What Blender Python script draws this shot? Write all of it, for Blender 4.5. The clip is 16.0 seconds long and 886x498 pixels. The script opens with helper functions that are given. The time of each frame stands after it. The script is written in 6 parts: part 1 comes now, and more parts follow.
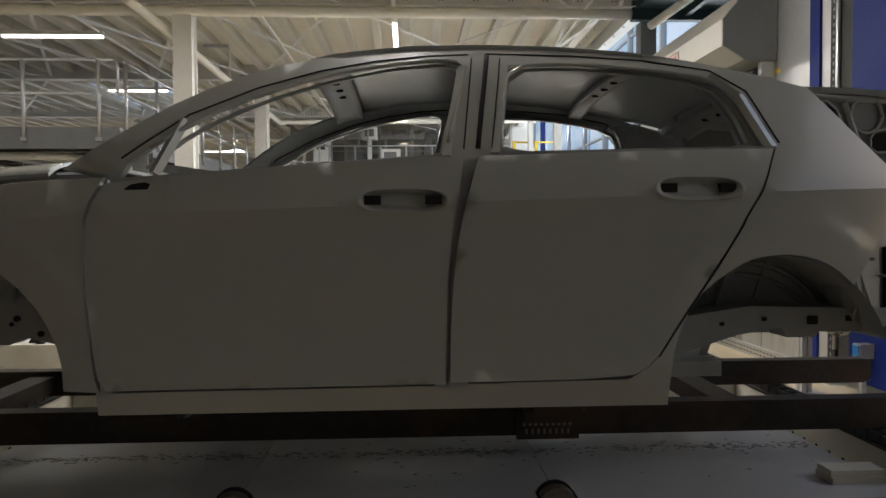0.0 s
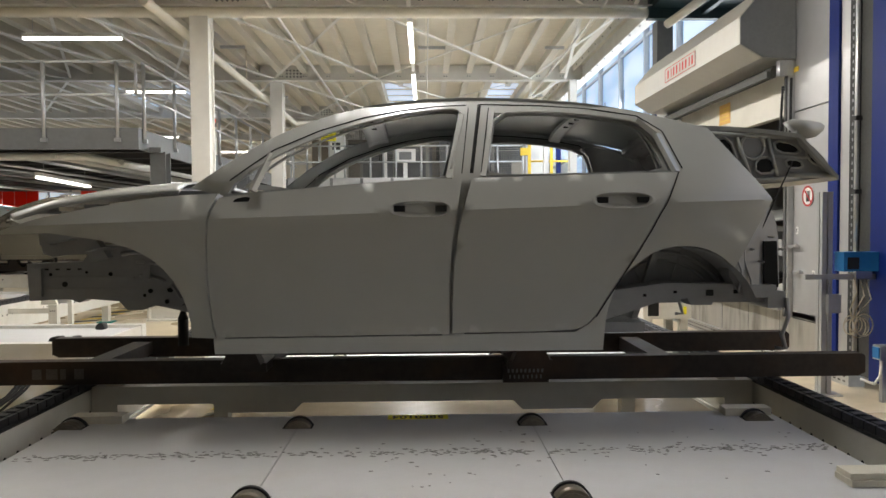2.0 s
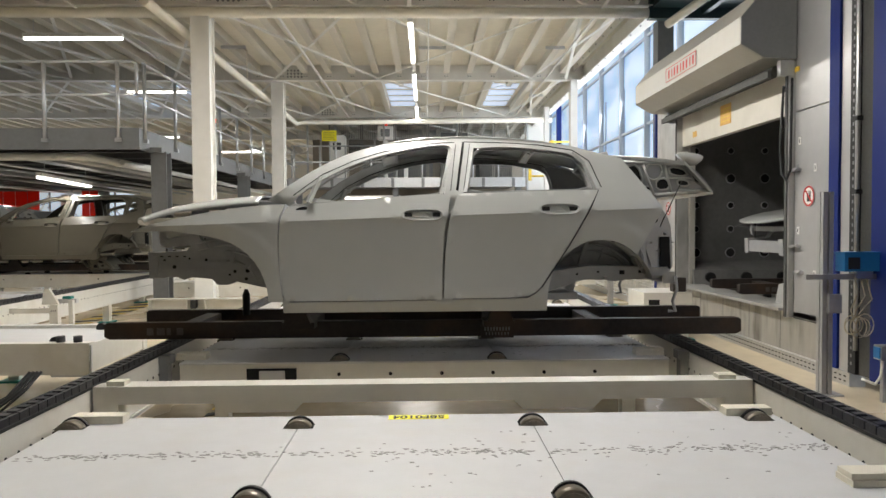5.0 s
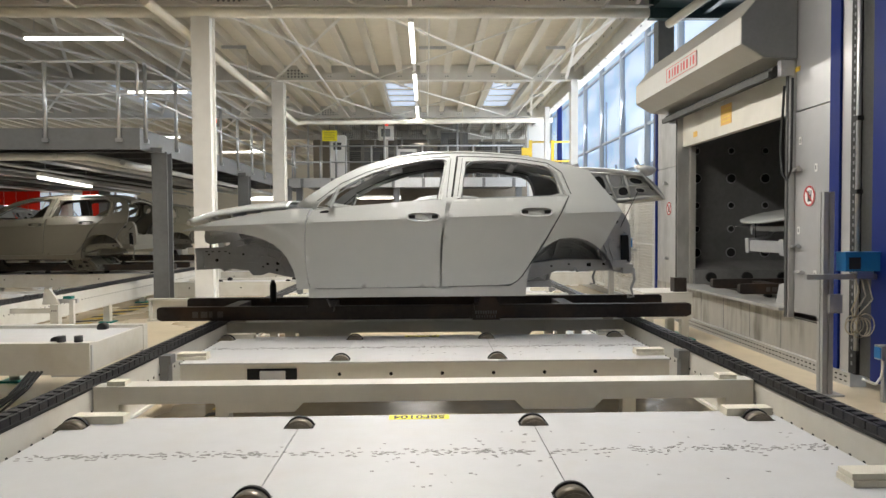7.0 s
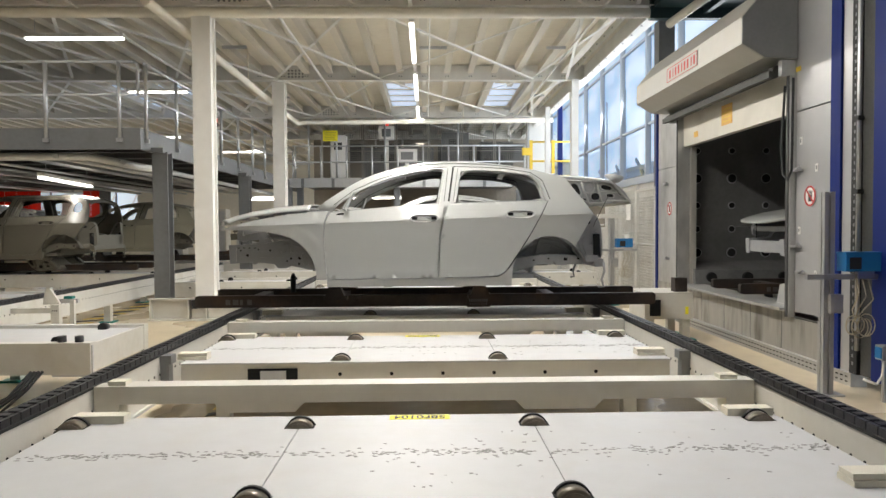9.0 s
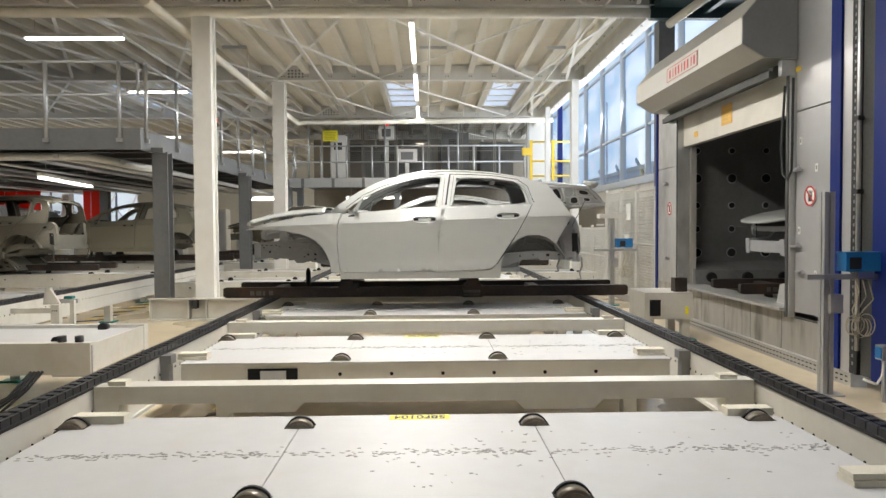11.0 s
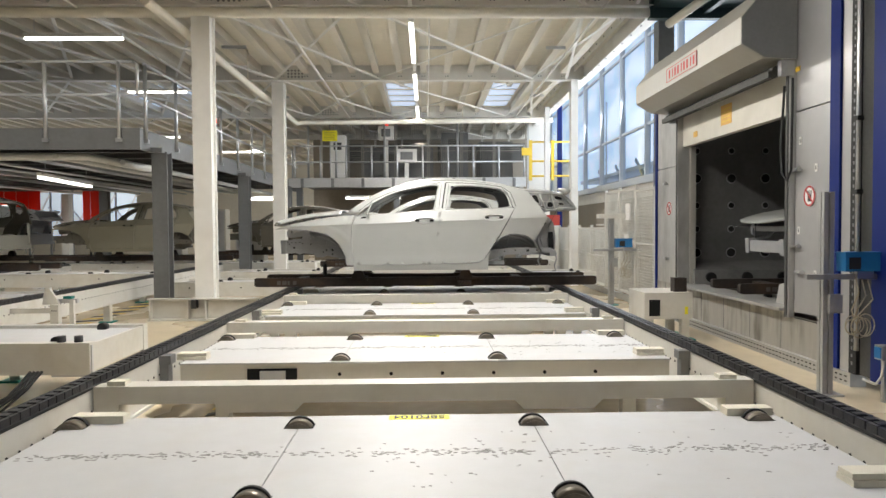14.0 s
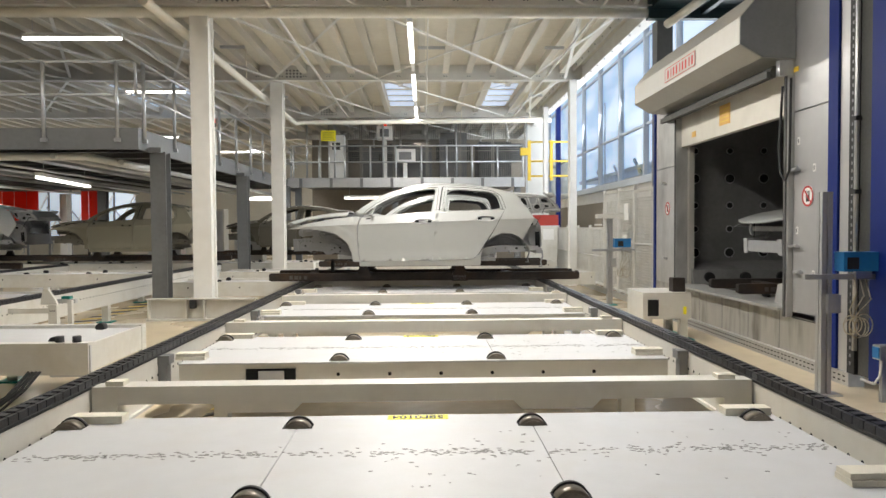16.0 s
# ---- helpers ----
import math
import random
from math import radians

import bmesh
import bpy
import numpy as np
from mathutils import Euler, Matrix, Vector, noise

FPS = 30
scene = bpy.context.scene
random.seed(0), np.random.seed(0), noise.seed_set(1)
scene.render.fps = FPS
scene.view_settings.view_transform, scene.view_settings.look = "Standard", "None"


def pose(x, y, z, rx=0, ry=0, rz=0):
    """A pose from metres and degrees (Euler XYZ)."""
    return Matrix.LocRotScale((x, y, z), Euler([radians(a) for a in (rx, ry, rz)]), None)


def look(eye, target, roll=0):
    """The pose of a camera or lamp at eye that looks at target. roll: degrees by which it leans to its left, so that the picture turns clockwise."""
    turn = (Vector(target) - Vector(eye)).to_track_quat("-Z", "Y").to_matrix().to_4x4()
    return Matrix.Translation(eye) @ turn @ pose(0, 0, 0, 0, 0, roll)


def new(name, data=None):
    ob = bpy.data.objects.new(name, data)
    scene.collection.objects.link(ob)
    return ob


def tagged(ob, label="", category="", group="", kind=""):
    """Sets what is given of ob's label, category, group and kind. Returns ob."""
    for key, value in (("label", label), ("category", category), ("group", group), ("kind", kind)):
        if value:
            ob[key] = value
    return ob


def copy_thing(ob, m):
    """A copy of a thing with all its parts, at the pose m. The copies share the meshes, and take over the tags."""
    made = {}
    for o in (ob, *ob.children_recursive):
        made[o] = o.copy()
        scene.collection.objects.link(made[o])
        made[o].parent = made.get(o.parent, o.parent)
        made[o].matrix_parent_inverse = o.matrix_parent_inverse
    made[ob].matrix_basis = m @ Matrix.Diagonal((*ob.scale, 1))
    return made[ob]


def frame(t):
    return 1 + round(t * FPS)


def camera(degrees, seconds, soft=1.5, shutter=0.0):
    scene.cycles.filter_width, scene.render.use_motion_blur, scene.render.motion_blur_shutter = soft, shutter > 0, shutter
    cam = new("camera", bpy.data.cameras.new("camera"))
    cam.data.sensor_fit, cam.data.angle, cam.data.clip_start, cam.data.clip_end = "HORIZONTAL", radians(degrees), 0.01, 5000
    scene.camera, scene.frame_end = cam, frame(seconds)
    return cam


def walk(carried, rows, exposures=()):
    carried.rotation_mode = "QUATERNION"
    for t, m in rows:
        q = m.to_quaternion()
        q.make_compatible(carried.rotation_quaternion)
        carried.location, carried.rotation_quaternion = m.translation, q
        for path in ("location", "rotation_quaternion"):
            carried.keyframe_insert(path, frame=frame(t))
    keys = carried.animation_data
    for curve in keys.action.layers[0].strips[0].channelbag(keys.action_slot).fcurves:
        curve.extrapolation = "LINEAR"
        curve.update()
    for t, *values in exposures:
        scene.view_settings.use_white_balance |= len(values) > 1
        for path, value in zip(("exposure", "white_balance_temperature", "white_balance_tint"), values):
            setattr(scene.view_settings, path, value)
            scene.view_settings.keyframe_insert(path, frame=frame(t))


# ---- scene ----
# The camera stands between two chain rails and pans a little to its left at the start.
EYE_Z = 1.48
LENS = 1250.0
cam = camera(2 * math.degrees(math.atan(784 / LENS)), 16.0, soft=1.5)


def aim(pan):
    """Pose with the rails' vanishing point pan units left of its resting place."""
    yaw, pitch = math.atan((29 + pan) / LENS), -math.atan(39.2 / LENS)
    way = Vector((math.sin(yaw) * math.cos(pitch), math.cos(yaw) * math.cos(pitch), math.sin(pitch)))
    eye = Vector((0, 0, EYE_Z))
    return look(eye, eye + way * 10, roll=-0.35)


walk(cam, [(t, aim(p)) for t, p in (
    (0.0, 29.5), (0.5, 25.5), (1.0, 18.5), (1.5, 8), (2.0, 3), (2.5, 2.8), (3.0, 2.6), (4.0, 2.0), (6.5, 1.5),
    (8.0, 0), (10.0, 0), (13.0, 0), (14.0, 0.8), (15.0, 1.8), (16.0, 3.2))],
    exposures=[(0.0, -0.4), (0.8, -0.26), (2.0, 0.05), (3.5, 0.0), (16.0, 0.0)])

# ---- light ----
world = bpy.data.worlds.new("sky")
scene.world = world
world.use_nodes = True
wn = world.node_tree.nodes
sky = wn.new("ShaderNodeTexSky")
sky.sky_type, sky.sun_disc = "NISHITA", False
sky.sun_elevation, sky.sun_rotation = radians(35), radians(100)
wn["Background"].inputs["Strength"].default_value = 0.12
world.node_tree.links.new(sky.outputs[0], wn["Background"].inputs["Color"])


def area(name, place, target, sx, sy, watts, colour):
    d = bpy.data.lights.new(name, "AREA")
    d.shape, d.size, d.size_y, d.energy, d.color = "RECTANGLE", sx, sy, watts, colour
    ob = new(name, d)
    ob.matrix_world = look(place, target)
    return ob


WARM = (1.0, 0.965, 0.91)
# fluorescent rows under the roof, one lamp to a row
for x, y, z, length, watts in (
        (-0.24, 7.2, 4.93, 7.8, 490), (-0.24, 13.6, 4.93, 2.8, 150), (-0.24, 17.9, 4.93, 3.1, 120), (-0.24, 21.4, 4.93, 2.6, 55), (-0.24, 32, 4.93, 6, 70),
        (-6.7, 8.0, 4.9, 5, 80), (-7.4, 25, 4.9, 14, 380), (-13.5, 18, 4.9, 22, 480)):
    area("tube_row", (x, y, z), (x, y, 0), 0.3, length, watts, WARM)
area("low_tube", (-7.04, 14.1, 2.36), (-7.04, 14.1, 0), 0.1, 2.8, 40, WARM)
# next two are added fill outside the view, with no fittings, for the left bodies
area("low_tube", (-12.2, 16.6, 2.5), (-12.2, 16.6, 0), 3.0, 0.15, 75, WARM)
area("low_tube", (-13.6, 21.5, 2.5), (-12.6, 21.2, 0), 3.0, 0.15, 70, WARM)
area("low_tube", (-4.0, 22.4, 2.5), (-4.0, 22.4, 0), 3.0, 0.15, 22, WARM)
area("window_daylight", (-14.2, 29.8, 2.1), (-13, 20, 1.6), 4.2, 1.6, 40, (0.85, 0.92, 1.0))
# daylight through the glazed side
area("glass_daylight", (6.05, 27, 4.15), (0, 27, 4.9), 28, 2.4, 1300, (0.88, 0.94, 1.0))


# ---- materials ----
def mat(name, colour, rough=0.5, metal=0.0, vary=0.08, scale=6.0, bump=0.0, bump_scale=60.0, dirt=None, dirt_amount=0.0,
        dirt_scale=2.5, stretch=(1, 1, 1), coat=0.0, rough_vary=0.08, per_object=0.0):
    """Procedural paint, metal or plastic: two scales of tone, patchy dirt, roughness variation and fine relief."""
    m = bpy.data.materials.new(name)
    m.use_nodes = True
    n, l = m.node_tree.nodes, m.node_tree.links
    b = n["Principled BSDF"]
    b.inputs["Metallic"].default_value = metal
    b.inputs["Coat Weight"].default_value = coat
    b.inputs["Coat Roughness"].default_value = 0.12
    tc, mp = n.new("ShaderNodeTexCoord"), n.new("ShaderNodeMapping")
    mp.inputs["Scale"].default_value = stretch
    l.new(tc.outputs["Object"], mp.inputs["Vector"])

    def noise_node(s, detail=4.0):
        t = n.new("ShaderNodeTexNoise")
        t.inputs["Scale"].default_value, t.inputs["Detail"].default_value = s, detail
        l.new(mp.outputs[0], t.inputs["Vector"])
        return t

    big, fine = noise_node(scale * 0.25), noise_node(scale * 5)
    add = n.new("ShaderNodeMath")
    add.operation = "ADD"
    l.new(big.outputs["Fac"], add.inputs[0])
    l.new(fine.outputs["Fac"], add.inputs[1])
    rng = n.new("ShaderNodeMapRange")
    rng.inputs["From Min"].default_value, rng.inputs["From Max"].default_value = 0.6, 1.4
    rng.inputs["To Min"].default_value, rng.inputs["To Max"].default_value = 1 - vary, 1 + vary
    l.new(add.outputs[0], rng.inputs["Value"])
    tone = rng.outputs[0]
    if per_object:
        info, r2, mul = n.new("ShaderNodeObjectInfo"), n.new("ShaderNodeMapRange"), n.new("ShaderNodeMath")
        r2.inputs["To Min"].default_value, r2.inputs["To Max"].default_value = 1 - per_object, 1 + per_object
        l.new(info.outputs["Random"], r2.inputs["Value"])
        mul.operation = "MULTIPLY"
        l.new(tone, mul.inputs[0])
        l.new(r2.outputs[0], mul.inputs[1])
        tone = mul.outputs[0]
    mix = n.new("ShaderNodeVectorMath")
    mix.operation = "SCALE"
    mix.inputs[0].default_value = colour
    l.new(tone, mix.inputs["Scale"])
    out = mix.outputs[0]
    if dirt:
        dn, ramp, dm = noise_node(dirt_scale, 8.0), n.new("ShaderNodeMapRange"), n.new("ShaderNodeMix")
        ramp.inputs["From Min"].default_value, ramp.inputs["From Max"].default_value = 0.5, 0.72
        ramp.inputs["To Max"].default_value = dirt_amount
        l.new(dn.outputs["Fac"], ramp.inputs["Value"])
        dm.data_type = "RGBA"
        l.new(ramp.outputs[0], dm.inputs["Factor"])
        l.new(out, dm.inputs["A"])
        dm.inputs["B"].default_value = (*dirt, 1)
        out = dm.outputs["Result"]
    l.new(out, b.inputs["Base Color"])
    rr = n.new("ShaderNodeMapRange")
    rr.inputs["From Min"].default_value, rr.inputs["From Max"].default_value = 0.3, 0.7
    rr.inputs["To Min"].default_value, rr.inputs["To Max"].default_value = max(0.03, rough - rough_vary), min(1, rough + rough_vary)
    l.new(big.outputs["Fac"], rr.inputs["Value"])
    l.new(rr.outputs[0], b.inputs["Roughness"])
    if bump:
        bn, bp = noise_node(bump_scale), n.new("ShaderNodeBump")
        bp.inputs["Strength"].default_value, bp.inputs["Distance"].default_value = bump, 0.004
        l.new(bn.outputs["Fac"], bp.inputs["Height"])
        l.new(bp.outputs[0], b.inputs["Normal"])
    return m


def glow(name, colour, strength):
    m = bpy.data.materials.new(name)
    m.use_nodes = True
    b = m.node_tree.nodes["Principled BSDF"]
    b.inputs["Base Color"].default_value = (*colour, 1)
    b.inputs["Emission Color"].default_value = (*colour, 1)
    b.inputs["Emission Strength"].default_value = strength
    return m


FLOOR = mat("epoxy_floor", (0.58, 0.49, 0.345), 0.28, vary=0.10, scale=1.5, dirt=(0.34, 0.28, 0.19), dirt_amount=0.4, dirt_scale=1.2, bump=0.05)
CREAM = mat("cream_paint", (0.66, 0.645, 0.595), 0.38, vary=0.05, scale=3, dirt=(0.45, 0.40, 0.30), dirt_amount=0.35, dirt_scale=3, bump=0.05)
TABLE = mat("white_table_sheet", (0.545, 0.545, 0.55), 0.46, vary=0.04, scale=2, dirt=(0.52, 0.49, 0.45), dirt_amount=0.3, dirt_scale=4, bump=0.04)
CEILING = mat("cream_roof_paint", (0.84, 0.79, 0.68), 0.6, vary=0.06, scale=1.2, dirt=(0.62, 0.55, 0.43), dirt_amount=0.35, dirt_scale=0.6)
COLUMN = mat("white_column_paint", (0.80, 0.785, 0.745), 0.45, vary=0.05, scale=2, dirt=(0.5, 0.46, 0.4), dirt_amount=0.25)
GREYSTEEL = mat("grey_painted_steel", (0.18, 0.185, 0.19), 0.45, vary=0.12, scale=3, dirt=(0.13, 0.13, 0.13), dirt_amount=0.4)
DARKSTEEL = mat("dark_steel_and_shade", (0.07, 0.07, 0.07), 0.55, vary=0.15, scale=4, dirt=(0.2, 0.19, 0.17), dirt_amount=0.4)
GALV = mat("galvanised_steel", (0.55, 0.56, 0.57), 0.38, 0.85, vary=0.10, scale=4)
PLATE = mat("booth_steel_sheet", (0.55, 0.55, 0.54), 0.42, 0.6, vary=0.12, scale=2, dirt=(0.24, 0.235, 0.22), dirt_amount=0.65, dirt_scale=2.2, stretch=(1, 1, 0.45), bump=0.04)
LOWPLATE = mat("booth_plinth_sheet", (0.44, 0.43, 0.40), 0.45, 0.55, vary=0.14, scale=3, dirt=(0.16, 0.15, 0.125), dirt_amount=0.85, dirt_scale=5, stretch=(1, 1, 0.22))
HOODMAT = mat("cream_sheet_hood", (0.45, 0.44, 0.405), 0.40, 0.3, vary=0.06, scale=2, dirt=(0.42, 0.39, 0.33), dirt_amount=0.4)
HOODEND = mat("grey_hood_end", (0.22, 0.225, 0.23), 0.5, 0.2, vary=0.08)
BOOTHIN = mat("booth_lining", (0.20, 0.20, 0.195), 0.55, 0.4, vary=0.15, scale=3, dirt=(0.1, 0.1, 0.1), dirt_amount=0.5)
BLACK = mat("black_rubber", (0.015, 0.015, 0.016), 0.6, vary=0.2)
HOLE = mat("dark_hole", (0.008, 0.008, 0.008), 0.9, vary=0.1)
CHAIN = mat("oiled_chain_steel", (0.05, 0.05, 0.055), 0.42, 0.6, vary=0.3, scale=20, bump=0.3)
SKID = mat("burnt_skid_steel", (0.040, 0.032, 0.028), 0.55, 0.4, vary=0.35, scale=5, dirt=(0.10, 0.055, 0.03), dirt_amount=0.7, dirt_scale=2.2, bump=0.25, bump_scale=40)
ROLLER = mat("worn_roller_steel", (0.20, 0.175, 0.135), 0.38, 0.45, vary=0.25, scale=12, dirt=(0.10, 0.085, 0.07), dirt_amount=0.7, dirt_scale=14)
BLUE = mat("blue_door_frame", (0.006, 0.019, 0.14), 0.5, vary=0.08)
BLUE.node_tree.nodes["Principled BSDF"].inputs["Specular IOR Level"].default_value = 0.2
BLUEBOX = mat("blue_sensor_case", (0.02, 0.17, 0.42), 0.4, vary=0.06)
YELLOW = mat("yellow_paint", (0.80, 0.56, 0.05), 0.45, vary=0.06)
YELLOWSIGN = mat("yellow_sign", (0.88, 0.80, 0.03), 0.5, vary=0.05)
GREEN = mat("teal_feet", (0.01, 0.20, 0.17), 0.45, vary=0.12)
RED = mat("red_curtain", (0.75, 0.04, 0.015), 0.5, vary=0.06)
rn, rl = RED.node_tree.nodes, RED.node_tree.links
see, blend = rn.new("ShaderNodeBsdfTranslucent"), rn.new("ShaderNodeMixShader")
see.inputs["Color"].default_value = (0.9, 0.05, 0.02, 1)
blend.inputs["Fac"].default_value = 0.6
rl.new(rn["Principled BSDF"].outputs[0], blend.inputs[1])
rl.new(see.outputs[0], blend.inputs[2])
rl.new(blend.outputs[0], rn["Material Output"].inputs["Surface"])
WHITE = mat("white_plastic", (0.80, 0.79, 0.76), 0.5, vary=0.05)
POLY = mat("ivory_plastic_block", (0.70, 0.66, 0.55), 0.5, vary=0.08, scale=10)
PRINT = mat("black_print", (0.03, 0.03, 0.03), 0.6, vary=0.1)
REDPRINT = mat("red_print", (0.50, 0.03, 0.03), 0.5, vary=0.05)
SMUDGE = mat("grey_scuff", (0.24, 0.235, 0.225), 0.6, vary=0.2, scale=20)
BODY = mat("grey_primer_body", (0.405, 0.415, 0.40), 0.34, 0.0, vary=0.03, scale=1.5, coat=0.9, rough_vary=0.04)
# darker copy of the body primer, shade of gaps and recesses put into the colour
BODYIN = mat("shaded_primer_inner", (0.29, 0.295, 0.30), 0.4, 0.0, vary=0.10, scale=4)
OLIVE = mat("olive_primer_body", (0.115, 0.105, 0.08), 0.28, 0.0, vary=0.03, scale=1.5, coat=0.3)
OLIVEIN = mat("olive_primer_inner", (0.16, 0.15, 0.12), 0.45, 0.0, vary=0.1)
TUBE = glow("fluorescent_tube", (1.0, 0.96, 0.88), 5.0)
SKYLIGHT = glow("roof_daylight", (0.60, 0.74, 1.0), 0.62)
REDLAMP = glow("red_beacon", (1.0, 0.03, 0.01), 2.0)
BACKDROP = glow("bright_outdoors", (0.70, 0.82, 1.0), 0.9)
kn, kl = BACKDROP.node_tree.nodes, BACKDROP.node_tree.links
ktex, kmap, kramp = kn.new("ShaderNodeTexNoise"), kn.new("ShaderNodeMapping"), kn.new("ShaderNodeValToRGB")
kmap.inputs["Scale"].default_value = (1, 0.16, 0.4)
ktex.inputs["Scale"].default_value, ktex.inputs["Detail"].default_value = 0.9, 7.0
kramp.color_ramp.elements[0].position, kramp.color_ramp.elements[1].position = 0.38, 0.62
kramp.color_ramp.elements[0].color, kramp.color_ramp.elements[1].color = (0.34, 0.47, 0.66, 1), (0.86, 0.92, 1.0, 1)
kl.new(kn.new("ShaderNodeTexCoord").outputs["Object"], kmap.inputs["Vector"])
kl.new(kmap.outputs[0], ktex.inputs["Vector"])
kl.new(ktex.outputs["Fac"], kramp.inputs["Fac"])
kl.new(kramp.outputs[0], kn["Principled BSDF"].inputs["Emission Color"])
GLASS = bpy.data.materials.new("facade_glass")
GLASS.use_nodes = True
gb = GLASS.node_tree.nodes["Principled BSDF"]
gb.inputs["Transmission Weight"].default_value, gb.inputs["Roughness"].default_value = 1.0, 0.02
gb.inputs["IOR"].default_value = 1.1
gb.inputs["Base Color"].default_value = (0.88, 0.94, 1.0, 1)


HAZBLACK = mat("worn_black_paint", (0.06, 0.06, 0.055), 0.6, vary=0.3, scale=8)
BEIGE = mat("dim_beige_sheet", (0.26, 0.225, 0.18), 0.6, vary=0.15, scale=2)
DAYPANE = glow("daylit_pane", (0.72, 0.84, 1.0), 0.3)
WIRE = mat("dull_wire_mesh", (0.30, 0.285, 0.25), 0.5, 0.2, vary=0.1)
DARKBLUE = mat("dark_petrol_steel", (0.02, 0.045, 0.05), 0.5, vary=0.1)
CABLE = mat("beige_cable", (0.45, 0.40, 0.30), 0.5, vary=0.1)
ALU = mat("aluminium_profile", (0.42, 0.42, 0.415), 0.38, 0.4, vary=0.06)
PANEL = mat("booth_white_panel", (0.46, 0.46, 0.46), 0.33, 0.5, vary=0.06, scale=1.5, dirt=(0.4, 0.4, 0.4), dirt_amount=0.4)
NOTE = mat("orange_note", (0.75, 0.45, 0.12), 0.6, vary=0.1)
GLASSFRAME = mat("pale_blue_frame_paint", (0.58, 0.63, 0.70), 0.4, vary=0.06)
GREYBLUE = mat("grey_blue_cladding", (0.32, 0.38, 0.46), 0.5, vary=0.2, scale=3)
CHALK = mat("faded_stencil", (0.10, 0.09, 0.08), 0.6, vary=0.4, scale=30)
RIBPAINT = mat("pale_rib_paint", (0.68, 0.64, 0.555), 0.5, vary=0.05, scale=2)
REDCASE = mat("red_machine_paint", (0.42, 0.05, 0.035), 0.4, vary=0.08)
# the olive primer again, lightened in colour for the body lit from the left
LITOLIVE = mat("lit_olive_primer", (0.30, 0.28, 0.21), 0.28, 0.0, vary=0.03, scale=1.5, coat=0.3)
LINTEL = mat("cream_lintel_sheet", (0.66, 0.63, 0.55), 0.4, 0.1, vary=0.06, scale=2, dirt=(0.45, 0.41, 0.34), dirt_amount=0.4)


# ---- mesh helpers ----
def box(bm, x0, x1, y0, y1, z0, z1, m=None):
    vs = [bm.verts.new((x, y, z)) for z in (z0, z1) for y in (y0, y1) for x in (x0, x1)]
    if m is not None:
        for v in vs:
            v.co = m @ v.co
    for f in ((0, 2, 3, 1), (4, 5, 7, 6), (0, 1, 5, 4), (2, 6, 7, 3), (0, 4, 6, 2), (1, 3, 7, 5)):
        bm.faces.new([vs[i] for i in f])
    return bm


def rod(bm, a, b, r, seg=10, r2=None, caps=True):
    a, b = Vector(a), Vector(b)
    d = (b - a).normalized()
    u = d.orthogonal().normalized()
    w = d.cross(u)
    rings = []
    for p, rad in ((a, r), (b, r if r2 is None else r2)):
        rings.append([bm.verts.new(p + (u * math.cos(6.28318 * i / seg) + w * math.sin(6.28318 * i / seg)) * rad) for i in range(seg)])
    for i in range(seg):
        j = (i + 1) % seg
        f = bm.faces.new((rings[0][i], rings[0][j], rings[1][j], rings[1][i]))
        f.smooth = True
    if caps:
        bm.faces.new(rings[0][::-1])
        bm.faces.new(rings[1])
    return bm


def prism(bm, outline, axis, lo, hi):
    """Extrude a 2D outline along an axis: 'x' takes (y, z), 'y' takes (x, z), 'z' takes (x, y)."""
    def at(p, h):
        return {"x": (h, p[0], p[1]), "y": (p[0], h, p[1]), "z": (p[0], p[1], h)}[axis]
    a = [bm.verts.new(at(p, lo)) for p in outline]
    b = [bm.verts.new(at(p, hi)) for p in outline]
    bm.faces.new(a)
    bm.faces.new(b[::-1])
    for i in range(len(outline)):
        j = (i + 1) % len(outline)
        bm.faces.new((a[i], b[i], b[j], a[j]))
    return bm


def pipe(bm, pts, r, seg=8):
    """A round tube swept along a line of points, closed when the ends meet."""
    pts = [Vector(p) for p in pts]
    loop = (pts[0] - pts[-1]).length < 1e-6
    if loop:
        pts.pop()
    n, rings, up = len(pts), [], None
    for i, p in enumerate(pts):
        a = pts[i - 1] if i or loop else p
        b = pts[(i + 1) % n] if i < n - 1 or loop else p
        d = (b - a).normalized()
        u = d.orthogonal().normalized() if up is None else (up - d * up.dot(d)).normalized()
        up, w = u, d.cross(u)
        rings.append([bm.verts.new(p + (u * math.cos(6.28318 * k / seg) + w * math.sin(6.28318 * k / seg)) * r) for k in range(seg)])
    for i in range(n if loop else n - 1):
        a, b = rings[i], rings[(i + 1) % n]
        for k in range(seg):
            bm.faces.new((a[k], a[(k + 1) % seg], b[(k + 1) % seg], b[k])).smooth = True
    if not loop:
        bm.faces.new(rings[0][::-1])
        bm.faces.new(rings[-1])
    return bm


def bar(bm, a, b, w, h):
    """A straight bar of rectangular section from a to b."""
    a, b = Vector(a), Vector(b)
    q = (b - a).to_track_quat("Y", "Z").to_matrix().to_4x4()
    return box(bm, -w / 2, w / 2, 0, (b - a).length, -h / 2, h / 2, Matrix.Translation(a) @ q)


def ibeam(bm, x, y, z0, z1, w, t=0.02):
    box(bm, x - w / 2, x + w / 2, y - w / 2, y - w / 2 + t, z0, z1)
    box(bm, x - w / 2, x + w / 2, y + w / 2 - t, y + w / 2, z0, z1)
    box(bm, x - t / 2, x + t / 2, y - w / 2 + t, y + w / 2 - t, z0, z1)


